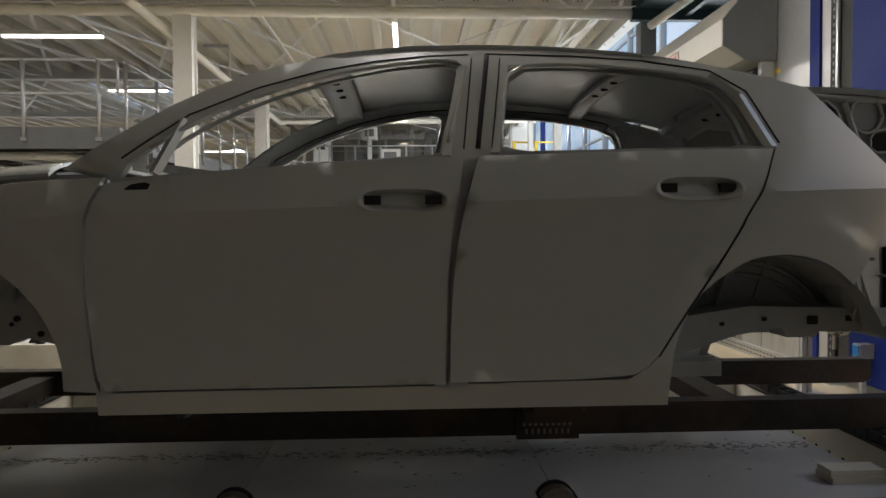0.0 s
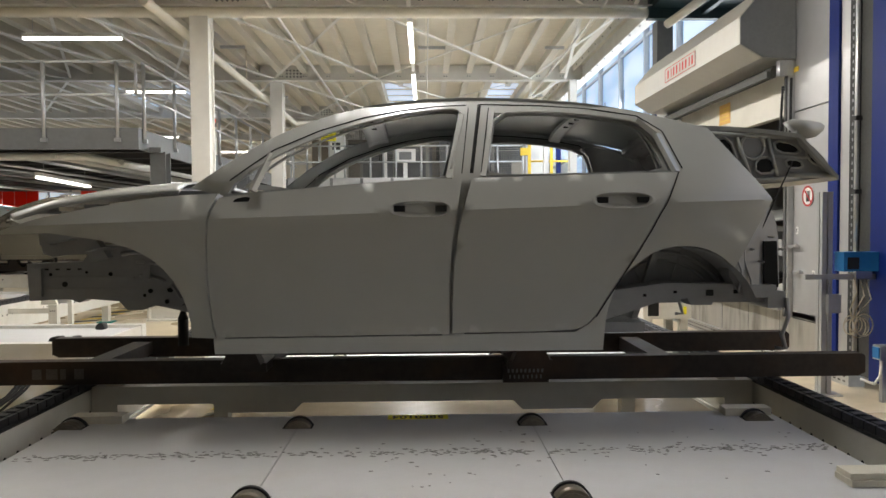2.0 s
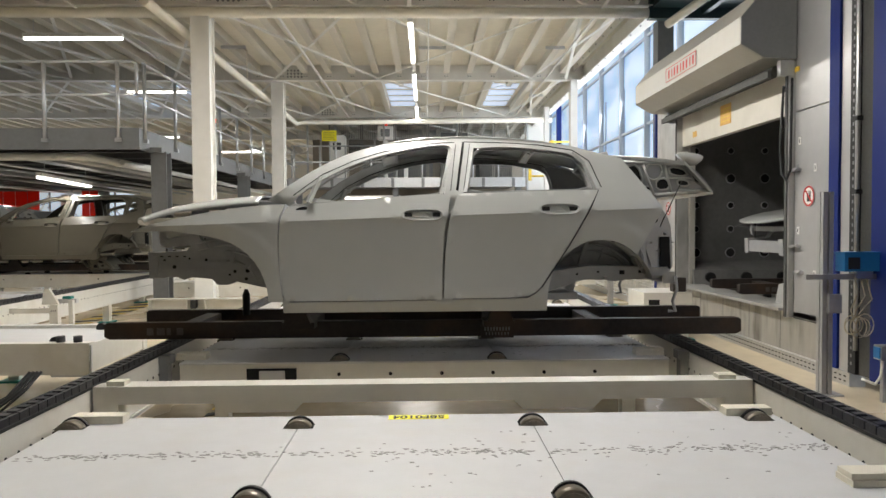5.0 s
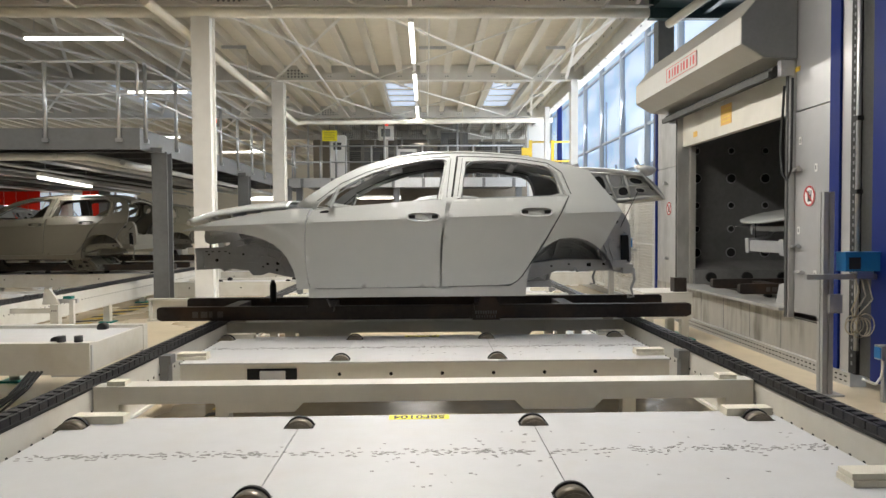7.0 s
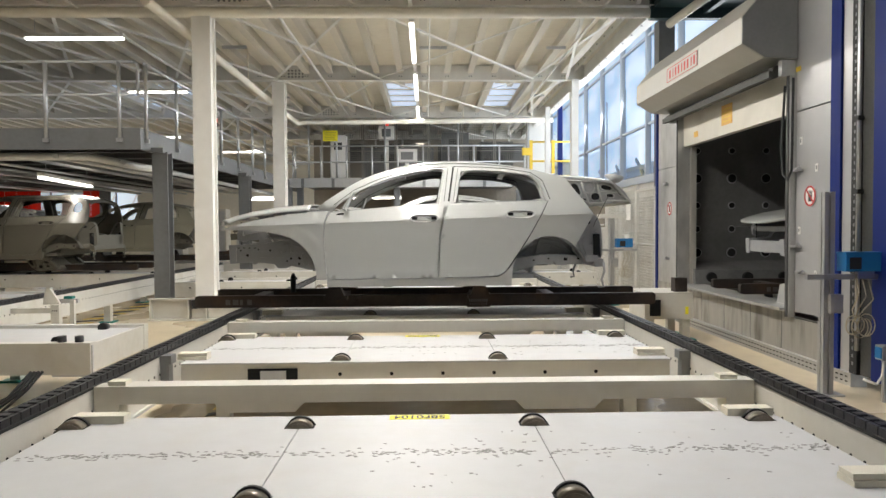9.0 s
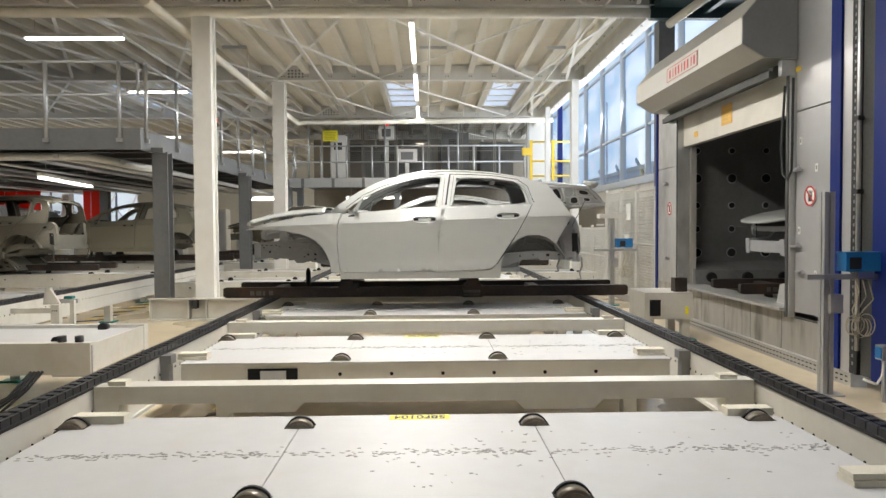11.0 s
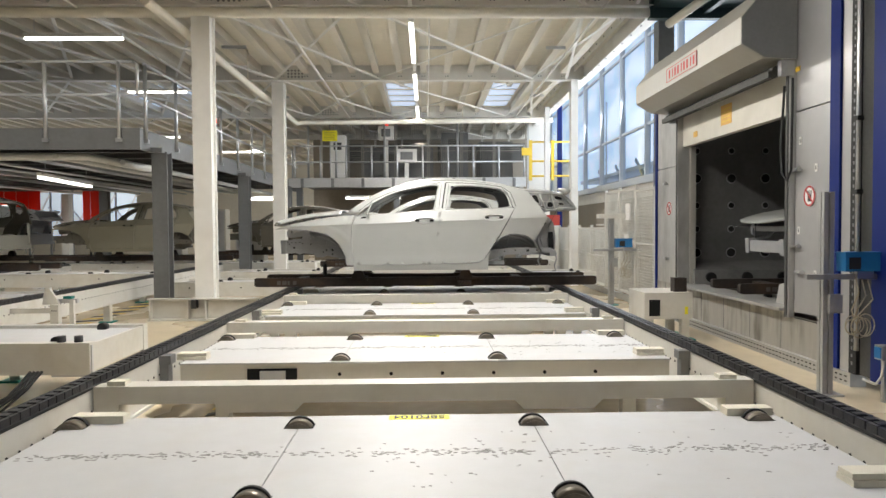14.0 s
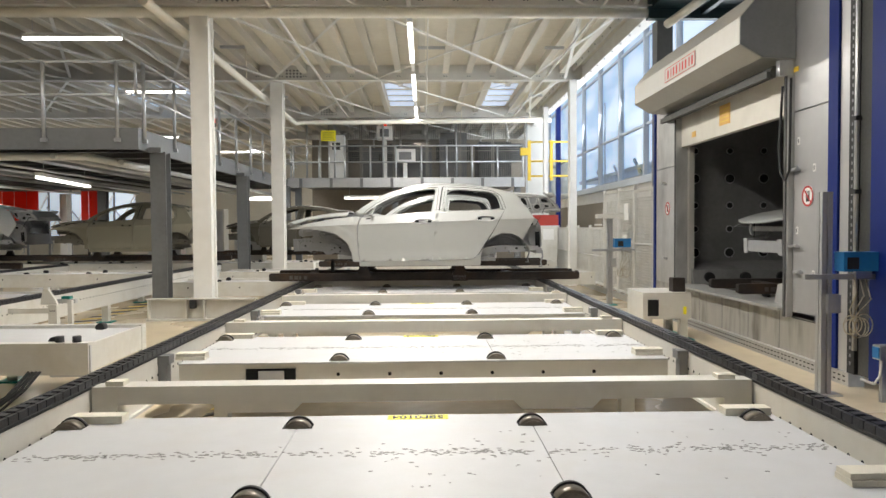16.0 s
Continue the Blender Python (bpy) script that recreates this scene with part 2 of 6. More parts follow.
def mesh(bm, name, material, bevel=0.0, smooth=False):
    if bevel:
        bmesh.ops.bevel(bm, geom=[e for e in bm.edges if len(e.link_faces) == 2 and e.calc_face_angle(0) > 0.6], offset=bevel,
                        segments=2, affect="EDGES", profile=0.6)
    bmesh.ops.recalc_face_normals(bm, faces=bm.faces)
    if smooth:
        for f in bm.faces:
            f.smooth = True
    me = bpy.data.meshes.new(name)
    bm.to_mesh(me)
    bm.free()
    for m in (material if isinstance(material, (list, tuple)) else [material]):
        me.materials.append(m)
    return me


def part(name, bm, material, parent, label="", bevel=0.0, smooth=False):
    ob = new(name, mesh(bm, name, material, bevel, smooth) if isinstance(bm, bmesh.types.BMesh) else bm)
    ob.parent = parent
    return tagged(ob, label)


def thing(name, label, category, place=(0, 0, 0), group="", kind="", rz=0):
    e = new(name)
    e.empty_display_size = 0.2
    e.matrix_world = pose(*place, 0, 0, rz)
    return tagged(e, label, category, group, kind)


def solo(name, bm, material, label, category, group="", kind="", bevel=0.0, smooth=False):
    return tagged(new(name, mesh(bm, name, material, bevel, smooth)), label, category, group, kind)


def B():
    return bmesh.new()


# ---- structure ----
CHAIN_Z, CHAIN_X, TABLE_Z = 0.64, 1.92, 0.53
BOOTH_X, GLASS_X, ROOF_Z, FAR_Y = 3.9, 6.2, 5.46, 42.0
EDGE_X, GLASS_TOP = 4.05, 9.6
WEST = -24.0

solo("floor", box(B(), WEST, 9, -2.5, FAR_Y, -0.2, 0.0), FLOOR, "beige epoxy-coated factory floor with scuffs", "floor", kind="structure")
# unseen south wall, coloured dark to cut bounce like the unlit space there
solo("wall_south", box(B(), WEST, 9, -2.7, -2.5, 0, ROOF_Z), DARKSTEEL, "unseen hall wall, dark in place of the unlit space behind the camera", "wall", kind="structure")
solo("wall_west", box(B(), WEST - 0.2, WEST, -2.7, FAR_Y, 0, ROOF_Z), CEILING, "plain cream hall wall", "wall", kind="structure")
solo("wall_north", box(B(), WEST, 9, FAR_Y, FAR_Y + 0.2, 0, ROOF_Z), CEILING, "plain cream hall wall", "wall", kind="structure")

# roof: deck, ribs along the hall, cross girders, edge girder and bracing in one mesh
GIRDERS = (-0.2, 5.75, 11.7, 17.55, 23.4, 29.2, 35.0, 40.8)
bm = B()
box(bm, WEST, EDGE_X, -2.7, FAR_Y, ROOF_Z, ROOF_Z + 0.15)
deck_faces = len(bm.faces)
x = -1.19 - 39 * 0.575
while x < EDGE_X - 0.3:
    for y0, y1 in zip((-2.5,) + GIRDERS, GIRDERS + (FAR_Y,)):
        a, b = y0 + 0.05, y1 - 0.05
        if y0 > 17 and y1 < 24 and (-1.1 < x < -0.3 or 1.85 < x < 2.65):
            b = 19.2
        box(bm, x - 0.055, x + 0.055, a, b, ROOF_Z - 0.19, ROOF_Z - 0.002)
        box(bm, x - 0.075, x + 0.075, a, b, ROOF_Z - 0.205, ROOF_Z - 0.19)
    x += 0.575
rib_faces = len(bm.faces)
for y in GIRDERS:
    box(bm, WEST, EDGE_X - 0.12, y - 0.02, y + 0.02, ROOF_Z - 0.36, ROOF_Z - 0.003)
    box(bm, WEST, EDGE_X - 0.12, y - 0.11, y + 0.11, ROOF_Z - 0.38, ROOF_Z - 0.36)
# edge girder beside the glazing: web, lower flange and an upstand
box(bm, EDGE_X - 0.10, EDGE_X - 0.07, -2.5, FAR_Y, ROOF_Z - 0.36, ROOF_Z - 0.002)
box(bm, EDGE_X - 0.20, EDGE_X + 0.02, -2.5, FAR_Y, ROOF_Z - 0.385, ROOF_Z - 0.36)
box(bm, EDGE_X - 0.36, EDGE_X - 0.34, -2.5, FAR_Y, ROOF_Z - 0.16, ROOF_Z - 0.002)
# flat bracing in plan and long thin tubes
for y0, y1 in zip(GIRDERS, GIRDERS[1:]):
    for x0, x1 in ((-12.4, -8.6), (-8.6, -6.1), (-6.1, -3.64), (-3.64, -1.1), (-1.1, 2.65), (2.65, 3.5)):
        bar(bm, (x0, y0, ROOF_Z - 0.335), (x1, y1, ROOF_Z - 0.335), 0.06, 0.035)
        bar(bm, (x1, y0, ROOF_Z - 0.30), (x0, y1, ROOF_Z - 0.30), 0.06, 0.012)
for x, y0, y1, r in ((-2.47, 2, 23.3, 0.024), (0.08, 12.2, 23.3, 0.014), (2.92, 2, 23.3, 0.022), (-5.6, 2, 29, 0.022), (-9.2, 2, 29, 0.024)):
    rod(bm, (x, y0, ROOF_Z - 0.41), (x, y1, ROOF_Z - 0.41), r, 8)
for i, f in enumerate(bm.faces):
    f.material_index = 0 if i < deck_faces else 1 if i < rib_faces else 2
solo("ceiling", bm, [CEILING, RIBPAINT, COLUMN], "cream painted steel roof with ribs and diagonal bracing", "ceiling", kind="structure")
for i, (x0, x1, y0) in enumerate(((-1.07, -0.33, 19.5), (1.9, 2.62, 19.5), (-8.85, -8.1, 19.6), (-7.35, -6.6, 19.6))):
    win = thing(f"window_{i + 1}", "bright rooflight with bluish daylight panes", "rooflight", (x0, y0, ROOF_Z - 0.01), kind="structure")
    for k in range(4):
        part("pane", box(B(), 0, x1 - x0, k * 0.94, k * 0.94 + 0.74, -0.03, 0), SKYLIGHT, win)
    bm = B()
    for k in range(5):
        box(bm, 0, x1 - x0, k * 0.94 - 0.2, k * 0.94, -0.05, -0.001)
    part("frame", bm, CEILING, win)
# bolts in pairs along the girders and the roof's edge
bm = B()
for y in GIRDERS[2:6]:
    for k in range(-8, 9):
        x = -1.19 + 0.575 * k
        if x < EDGE_X - 0.4:
            for dx in (-0.03, 0.03):
                rod(bm, (x + dx, y - 0.035, ROOF_Z - 0.27), (x + dx, y - 0.021, ROOF_Z - 0.27), 0.014, 6)
    for i in range(5):
        for j in range(3):
            rod(bm, (-3.35 + 0.085 * i, y - 0.023, ROOF_Z - 0.28 + 0.075 * j), (-3.35 + 0.085 * i, y - 0.0202, ROOF_Z - 0.28 + 0.075 * j), 0.024, 8)
y = 9.0
while y < 30:
    rod(bm, (EDGE_X - 0.16, y, ROOF_Z - 0.40), (EDGE_X - 0.16, y, ROOF_Z - 0.386), 0.017, 6)
    rod(bm, (EDGE_X - 0.375, y, ROOF_Z - 0.08), (EDGE_X - 0.361, y, ROOF_Z - 0.08), 0.017, 6)
    y += 0.62
solo("roof_bolt", bm, GREYSTEEL, "dark bolts and punched holes along the roof girders", "bolts", kind="stuff")
for x0, x1, y in ((-0.12, 0.45, 14.9), (-4.2, -3.7, 14.85), (2.55, 2.95, 14.9), (-4.4, -3.9, 20.5), (3.0, 3.4, 20.3)):
    solo("conduit", box(B(), x0, x1, y - 0.03, y + 0.03, ROOF_Z - 0.26, ROOF_Z - 0.206), GALV, "short galvanised conduit across the roof ribs", "conduit", "roof conduits")
# the tall glazed strip is closed above by unseen pieces, added against sky light
solo("wall_east", box(B(), EDGE_X, EDGE_X + 0.12, -2.7, FAR_Y, ROOF_Z + 0.15, GLASS_TOP), CEILING, "unseen cream closing wall above the roof's edge", "wall", kind="structure")
solo("ceiling_east", box(B(), EDGE_X, GLASS_X + 0.3, -2.7, FAR_Y, GLASS_TOP, GLASS_TOP + 0.1), CEILING, "unseen cream closing roof over the glazed strip", "ceiling", kind="structure")


# ---- column and beams ----
def column(y):
    t = thing("column", "white painted steel column with flanges", "column", (-3.64, y, 0), "roof columns")
    bm = B()
    ibeam(bm, 0, 0, 0.3, ROOF_Z - 0.381, 0.3, 0.03)
    part("shaft", bm, COLUMN, t)
    bm = B()
    box(bm, -0.11, -0.085, -0.12, 0.12, 0.3, ROOF_Z - 0.381)
    box(bm, 0.085, 0.11, -0.12, 0.12, 0.3, ROOF_Z - 0.381)
    part("cover_plate", bm, COLUMN, t)
    part("base_plate", box(B(), -0.26, 0.26, -0.26, 0.26, 0, 0.3), CREAM, t)
    return t


for y in (11.8, 17.8):
    column(y)
solo("cross_pipe", rod(B(), (-22, 11.7, 4.99), (3.9, 11.7, 4.99), 0.085, 14), CEILING, "cream painted horizontal pipe across the hall", "pipe")
solo("cross_pipe", pipe(B(), [(-3.96, 10.2, 4.72), (-3.96, 22.0, 4.70), (-3.8, 22.6, 4.8), (4.1, 22.8, 4.90)], 0.075, 12), CEILING, "cream pipe running along and across the hall", "pipe")
for x, y in ((-3.96, 12.6), (-3.96, 16.0), (-1.6, 22.7), (1.2, 22.74), (3.4, 22.78)):
    solo("pipe_hanger", rod(B(), (x, y, 4.78), (x, y, ROOF_Z - 0.001), 0.014, 6), CEILING, "thin rod holding a pipe under the roof", "hanger", "pipe hangers")


# ---- chain conveyor ----
def chain_track(x, y0, y1, side, label):
    t = thing("chain_conveyor", label, "conveyor rail", (x, y0, 0), "chain conveyor rails")
    n = y1 - y0
    bm = B()
    box(bm, -0.05, 0.05, 0, n, 0.30, CHAIN_Z - 0.055)
    box(bm, -0.07, 0.07, 0, n, 0.28, 0.30)
    part("rail", bm, CREAM, t, bevel=0.004)
    bm = B()
    box(bm, -0.055, 0.055, 0, n, CHAIN_Z - 0.055, CHAIN_Z - 0.04)
    part("wear_strip", bm, BLACK, t)
    bm = B()
    y = 0.0
    while y < n - 0.06:
        box(bm, -0.045, -0.026, y, y + 0.072, CHAIN_Z - 0.04, CHAIN_Z - 0.003)
        box(bm, 0.026, 0.045, y, y + 0.072, CHAIN_Z - 0.04, CHAIN_Z - 0.003)
        box(bm, -0.022, 0.022, y + 0.012, y + 0.06, CHAIN_Z - 0.036, CHAIN_Z)
        y += 0.08
    tagged(part("chain", bm, CHAIN, t, "black oiled roller chain"), kind="stuff")
    bm = B()
    y = 0.05
    while y < n - 0.05:
        rod(bm, (side * 0.049, y, 0.46), (side * 0.053, y, 0.46), 0.009, 8)
        y += 0.1
    tagged(part("punched_web", bm, HOLE, t), kind="stuff")
    y = 0.6
    while y < n:
        part("leg", box(B(), -0.05, 0.05, y, y + 0.1, 0.02, 0.28), CREAM, t)
        part("foot", box(B(), -0.11, 0.11, y - 0.05, y + 0.15, 0.0, 0.02), GREEN, t, "teal foot plate")
        y += 2.63
    return t


chain_track(-CHAIN_X, 0.4, 17.6, 1, "cream conveyor rail carrying a black chain")
chain_track(CHAIN_X, 0.4, 17.6, -1, "cream conveyor rail carrying a black chain")
chain_track(-5.05, 8.0, 17.5, 1, "cream conveyor rail with black chain of the neighbouring line")
chain_track(-8.75, 8.0, 17.5, 1, "cream conveyor rail with black chain of the neighbouring line")
# ---- transfer tables ----
def table(y_back, label, code):
    """A low lifting table with sheet top, corner blocks and rollers that stand through slots."""
    t = thing("lift_table", label, "lift table", (0, y_back, 0), "lifting roller tables")
    dep, hw = 1.19, 1.74
    cuts = (-hw, -0.61, 0.51, hw)
    for a, b in zip(cuts, cuts[1:]):
        part("top_sheet", box(B(), a + 0.002, b - 0.002, -dep, 0, TABLE_Z - 0.012, TABLE_Z), TABLE, t, bevel=0.003)
    bm = B()
    box(bm, -hw, hw, -dep + 0.02, -dep + 0.06, TABLE_Z - 0.19, TABLE_Z - 0.014)
    box(bm, -hw, hw, -0.06, -0.02, TABLE_Z - 0.19, TABLE_Z - 0.014)
    box(bm, -hw, -hw + 0.04, -dep + 0.06, -0.06, TABLE_Z - 0.19, TABLE_Z - 0.014)
    box(bm, hw - 0.04, hw, -dep + 0.06, -0.06, TABLE_Z - 0.19, TABLE_Z - 0.014)
    part("frame", bm, CREAM, t, bevel=0.003)
    for k in range(6):
        x = -0.62 + 0.365 * k
        part("bolt", rod(B(), (x, -dep + 0.012, TABLE_Z - 0.09), (x, -dep + 0.022, TABLE_Z - 0.09), 0.013, 10), HOLE, t)
    part("opening", box(B(), -1.27, -0.92, -dep + 0.010, -dep + 0.022, TABLE_Z - 0.16, TABLE_Z - 0.045), HOLE, t, "dark drive opening in the frame")
    part("drive_plate", box(B(), -1.18, -1.0, -dep + 0.002, -dep + 0.009, TABLE_Z - 0.15, TABLE_Z - 0.06, ), TABLE, t)
    for x, y in ((-0.61, -0.19), (0.51, -0.19), (-0.62, -1.11), (0.51, -1.11), (-1.70, -0.16), (1.62, -0.16)):
        w = part("roller", rod(B(), (x, y - 0.03, TABLE_Z - 0.034), (x, y + 0.025, TABLE_Z - 0.034), 0.07, 30), ROLLER, t, "worn steel roller")
        part("hub_line", rod(B(), (x, y - 0.034, TABLE_Z - 0.034), (x, y - 0.029, TABLE_Z - 0.034), 0.058, 24), ROLLER, w)
        part("slot", box(B(), x - 0.07, x + 0.07, y - 0.034, y + 0.044, TABLE_Z + 0.0004, TABLE_Z + 0.0016), HOLE, w)
        bm = B()
        for k in range(14):
            pa, pb = math.pi * (k / 14 - 0.5) * 0.9, math.pi * ((k + 1) / 14 - 0.5) * 0.9
            q = [bm.verts.new((x + rr * math.sin(pp), yy, TABLE_Z - 0.030 + rr * math.cos(pp))) for yy in (y + 0.028, y + 0.042) for pp in (pa, pb) for rr in (0.03, 0.074)]
            for f in ((0, 1, 3, 2), (4, 6, 7, 5), (0, 4, 5, 1), (2, 3, 7, 6), (1, 5, 7, 3), (0, 2, 6, 4)):
                bm.faces.new([q[i] for i in f])
        bmesh.ops.remove_doubles(bm, verts=bm.verts, dist=0.0005)
        part("guard", bm, BLACK, w, "black roller guard")
    for x0, x1 in ((-1.73, -1.48), (1.49, 1.72)):
        part("side_block", box(B(), x0, x1, -0.10, -0.02, TABLE_Z + 0.001, TABLE_Z + 0.038), POLY, t, "ivory plastic block", bevel=0.008)
    for x0, x1 in ((-1.80, -1.59), (1.535, 1.74)):
        bm = B()
        box(bm, x0, x1, -1.07, -0.96, TABLE_Z + 0.001, TABLE_Z + 0.024)
        box(bm, x0, x1, -1.06, -0.97, TABLE_Z + 0.026, TABLE_Z + 0.048)
        part("corner_block", bm, POLY, t, "ivory plastic block", bevel=0.005)
    # scuff band left by the runners
    rnd = random.Random(int(y_back * 100))
    bm = B()
    for _ in range(430):
        x, y = rnd.uniform(-1.7, 1.72), -0.60 + rnd.gauss(0, 0.024) + 0.010 * math.sin(_)
        w, h, turn = rnd.uniform(0.005, 0.014), rnd.uniform(0.003, 0.007), rnd.uniform(-0.4, 0.4)
        ring = [(x + w * math.cos(k * 0.9) * math.cos(turn) - h * math.sin(k * 0.9) * math.sin(turn), y + w * math.cos(k * 0.9) * math.sin(turn) + h * math.sin(k * 0.9) * math.cos(turn)) for k in range(7)]
        prism(bm, ring, "z", TABLE_Z + 0.0003, TABLE_Z + 0.0012)
    for _ in range(70):
        x, y = rnd.uniform(-0.3, 1.7), rnd.uniform(-1.0, -0.3)
        w = rnd.uniform(0.003, 0.01)
        box(bm, x - w, x + w, y - w * 0.6, y + w * 0.6, TABLE_Z + 0.0003, TABLE_Z + 0.0012)
    tagged(part("scuff_band", bm, SMUDGE, t), kind="stuff")
    # yellow number strip, turned towards the far side
    strip = part("number_label", box(B(), -0.19, 0.11, -0.085, -0.012, TABLE_Z + 0.0005, TABLE_Z + 0.002), YELLOWSIGN, t, "yellow number strip")
    c = bpy.data.curves.new("number_text", "FONT")
    c.body, c.size, c.align_x, c.align_y = code, 0.075, "CENTER", "CENTER"
    c.extrude = 0.0004
    c.offset = 0.0015
    tx = new("number_text", c)
    tx.data.materials.append(PRINT)
    tx.parent = strip
    tx.matrix_local = pose(-0.04, -0.048, TABLE_Z + 0.0028, 0, 0, 180)
    for x in (-1.5, 1.5):
        for y in (-0.95, -0.15):
            part("leg", box(B(), x - 0.05, x + 0.05, y - 0.05, y + 0.05, 0, TABLE_Z - 0.19), CREAM, t)
    for x in (-1.84, 1.84):
        bm = B()
        box(bm, x - 0.03, x + 0.03, -dep - 0.02, -dep + 0.06, 0.34, TABLE_Z + 0.0)
        box(bm, x - 0.05, x + 0.05, -dep - 0.03, -dep + 0.07, TABLE_Z, TABLE_Z + 0.06)
        part("guide_post", bm, GREYSTEEL, t, "grey steel guide post", bevel=0.006)
    return t


for yb, cd in ((3.55, "58F0104"), (6.17, "58F0103"), (8.8, "58F0102"), (11.4, "58F0101"), (14.05, "58F0100")):
    table(yb, "white sheet-topped lifting table with steel rollers", cd)


def cross_beam(y):
    t = thing("cross_beam", "cream box beam bridging the two conveyor rails", "beam", (0, y, 0), "cross beams")
    part("beam", box(B(), -1.78, 1.76, 0, 0.14, 0.5, 0.60), CREAM, t, bevel=0.006)
    for x0, x1 in ((-1.86, -1.72), (1.70, 1.86)):
        part("end_bracket", box(B(), x0, x1, 0.005, 0.12, 0.30, 0.598), CREAM, t, bevel=0.004)
    for x in (-1.74, 1.72):
        part("lug", box(B(), x - 0.05, x + 0.05, 0.02, 0.1, 0.601, 0.625), POLY, t, bevel=0.006)
    for x in (-0.95, 0.75):
        part("hanger", prism(B(), [(x - 0.26, 0.5), (x - 0.2, 0.44), (x + 0.2, 0.44), (x + 0.26, 0.5)], "y", 0.03, 0.1), CREAM, t)
    for x in (-1.79, 1.76):
        part("leg", box(B(), x - 0.06, x + 0.06, 0.02, 0.12, 0, 0.3), CREAM, t)


for y in (3.95, 6.6, 9.2, 11.85, 14.5):
    cross_beam(y)


# ---- car bodies ----
HZ = (0, 0.04, 0.08, 0.13, 0.18, 0.25, 0.35, 0.45, 0.56, 0.62, 0.655, 0.835, 0.87, 0.92, 1.0, 1.1, 1.16, 1.2, 1.25)
HW = (0.862, 0.872, 0.884, 0.889, 0.882, 0.879, 0.882, 0.887, 0.891, 0.895, 0.903, 0.823, 0.804, 0.774, 0.727, 0.662, 0.615, 0.575, 0.52)


def skin(x, z):
    """Half width of the body at length x and height z above the sill."""
    h = float(np.interp(z - 0.03 * x * max(0, min(1, (0.86 - z) / 0.12)), HZ, HW))
    if x < -1.0:
        h -= 0.13 * ((-1.0 - x) / 1.1) ** 2
    if x > 0.9:
        h -= 0.10 * ((x - 0.9) / 0.7) ** 2
    # the wheel arch lips stand out a little
    for cx in (-1.55, 1.08):
        d = math.hypot(x - cx, z - 0.10)
        if 0.30 < d < 0.52 and z < 0.62 and (x < -1.12 or x > 0.72):
            h += 0.008 - 0.085 * max(0.0, 0.50 - d) ** 1.0 if d < 0.50 else 0.008 * (0.52 - d) / 0.02
    return h


def frame_skin(x, z):
    """The side frame lies behind the doors at its hinge and lock pillars."""
    low = 0.09 < z < 0.76
    back = 0.035 if low and (x < -1.0 or -0.06 < x < 0.10) else 0.0
    return skin(x, z) - back


def smooth_line(pts, closed=True, step=0.035):
    out = []
    n = len(pts)
    for i in range(n if closed else n - 1):
        a, b = Vector(pts[i]), Vector(pts[(i + 1) % n])
        k = max(1, int((b - a).length / step))
        out += [a.lerp(b, j / k) for j in range(k)]
    return out


def inside(p, poly):
    c = False
    for i in range(len(poly)):
        a, b = poly[i], poly[i - 1]
        if (a[1] > p[1]) != (b[1] > p[1]) and p[0] < (b[0] - a[0]) * (p[1] - a[1]) / (b[1] - a[1]) + a[0]:
            c = not c
    return c


def chaikin(pts, corners=()):
    """Round an outline off, leaving the listed corners sharp."""
    out = []
    n = len(pts)
    for i, p in enumerate(pts):
        a, b = Vector(pts[i - 1]), Vector(pts[(i + 1) % n])
        p = Vector(p)
        out += [p] if i in corners else [p.lerp(a, 0.25), p.lerp(b, 0.25)]
    return [tuple(v) for v in out]


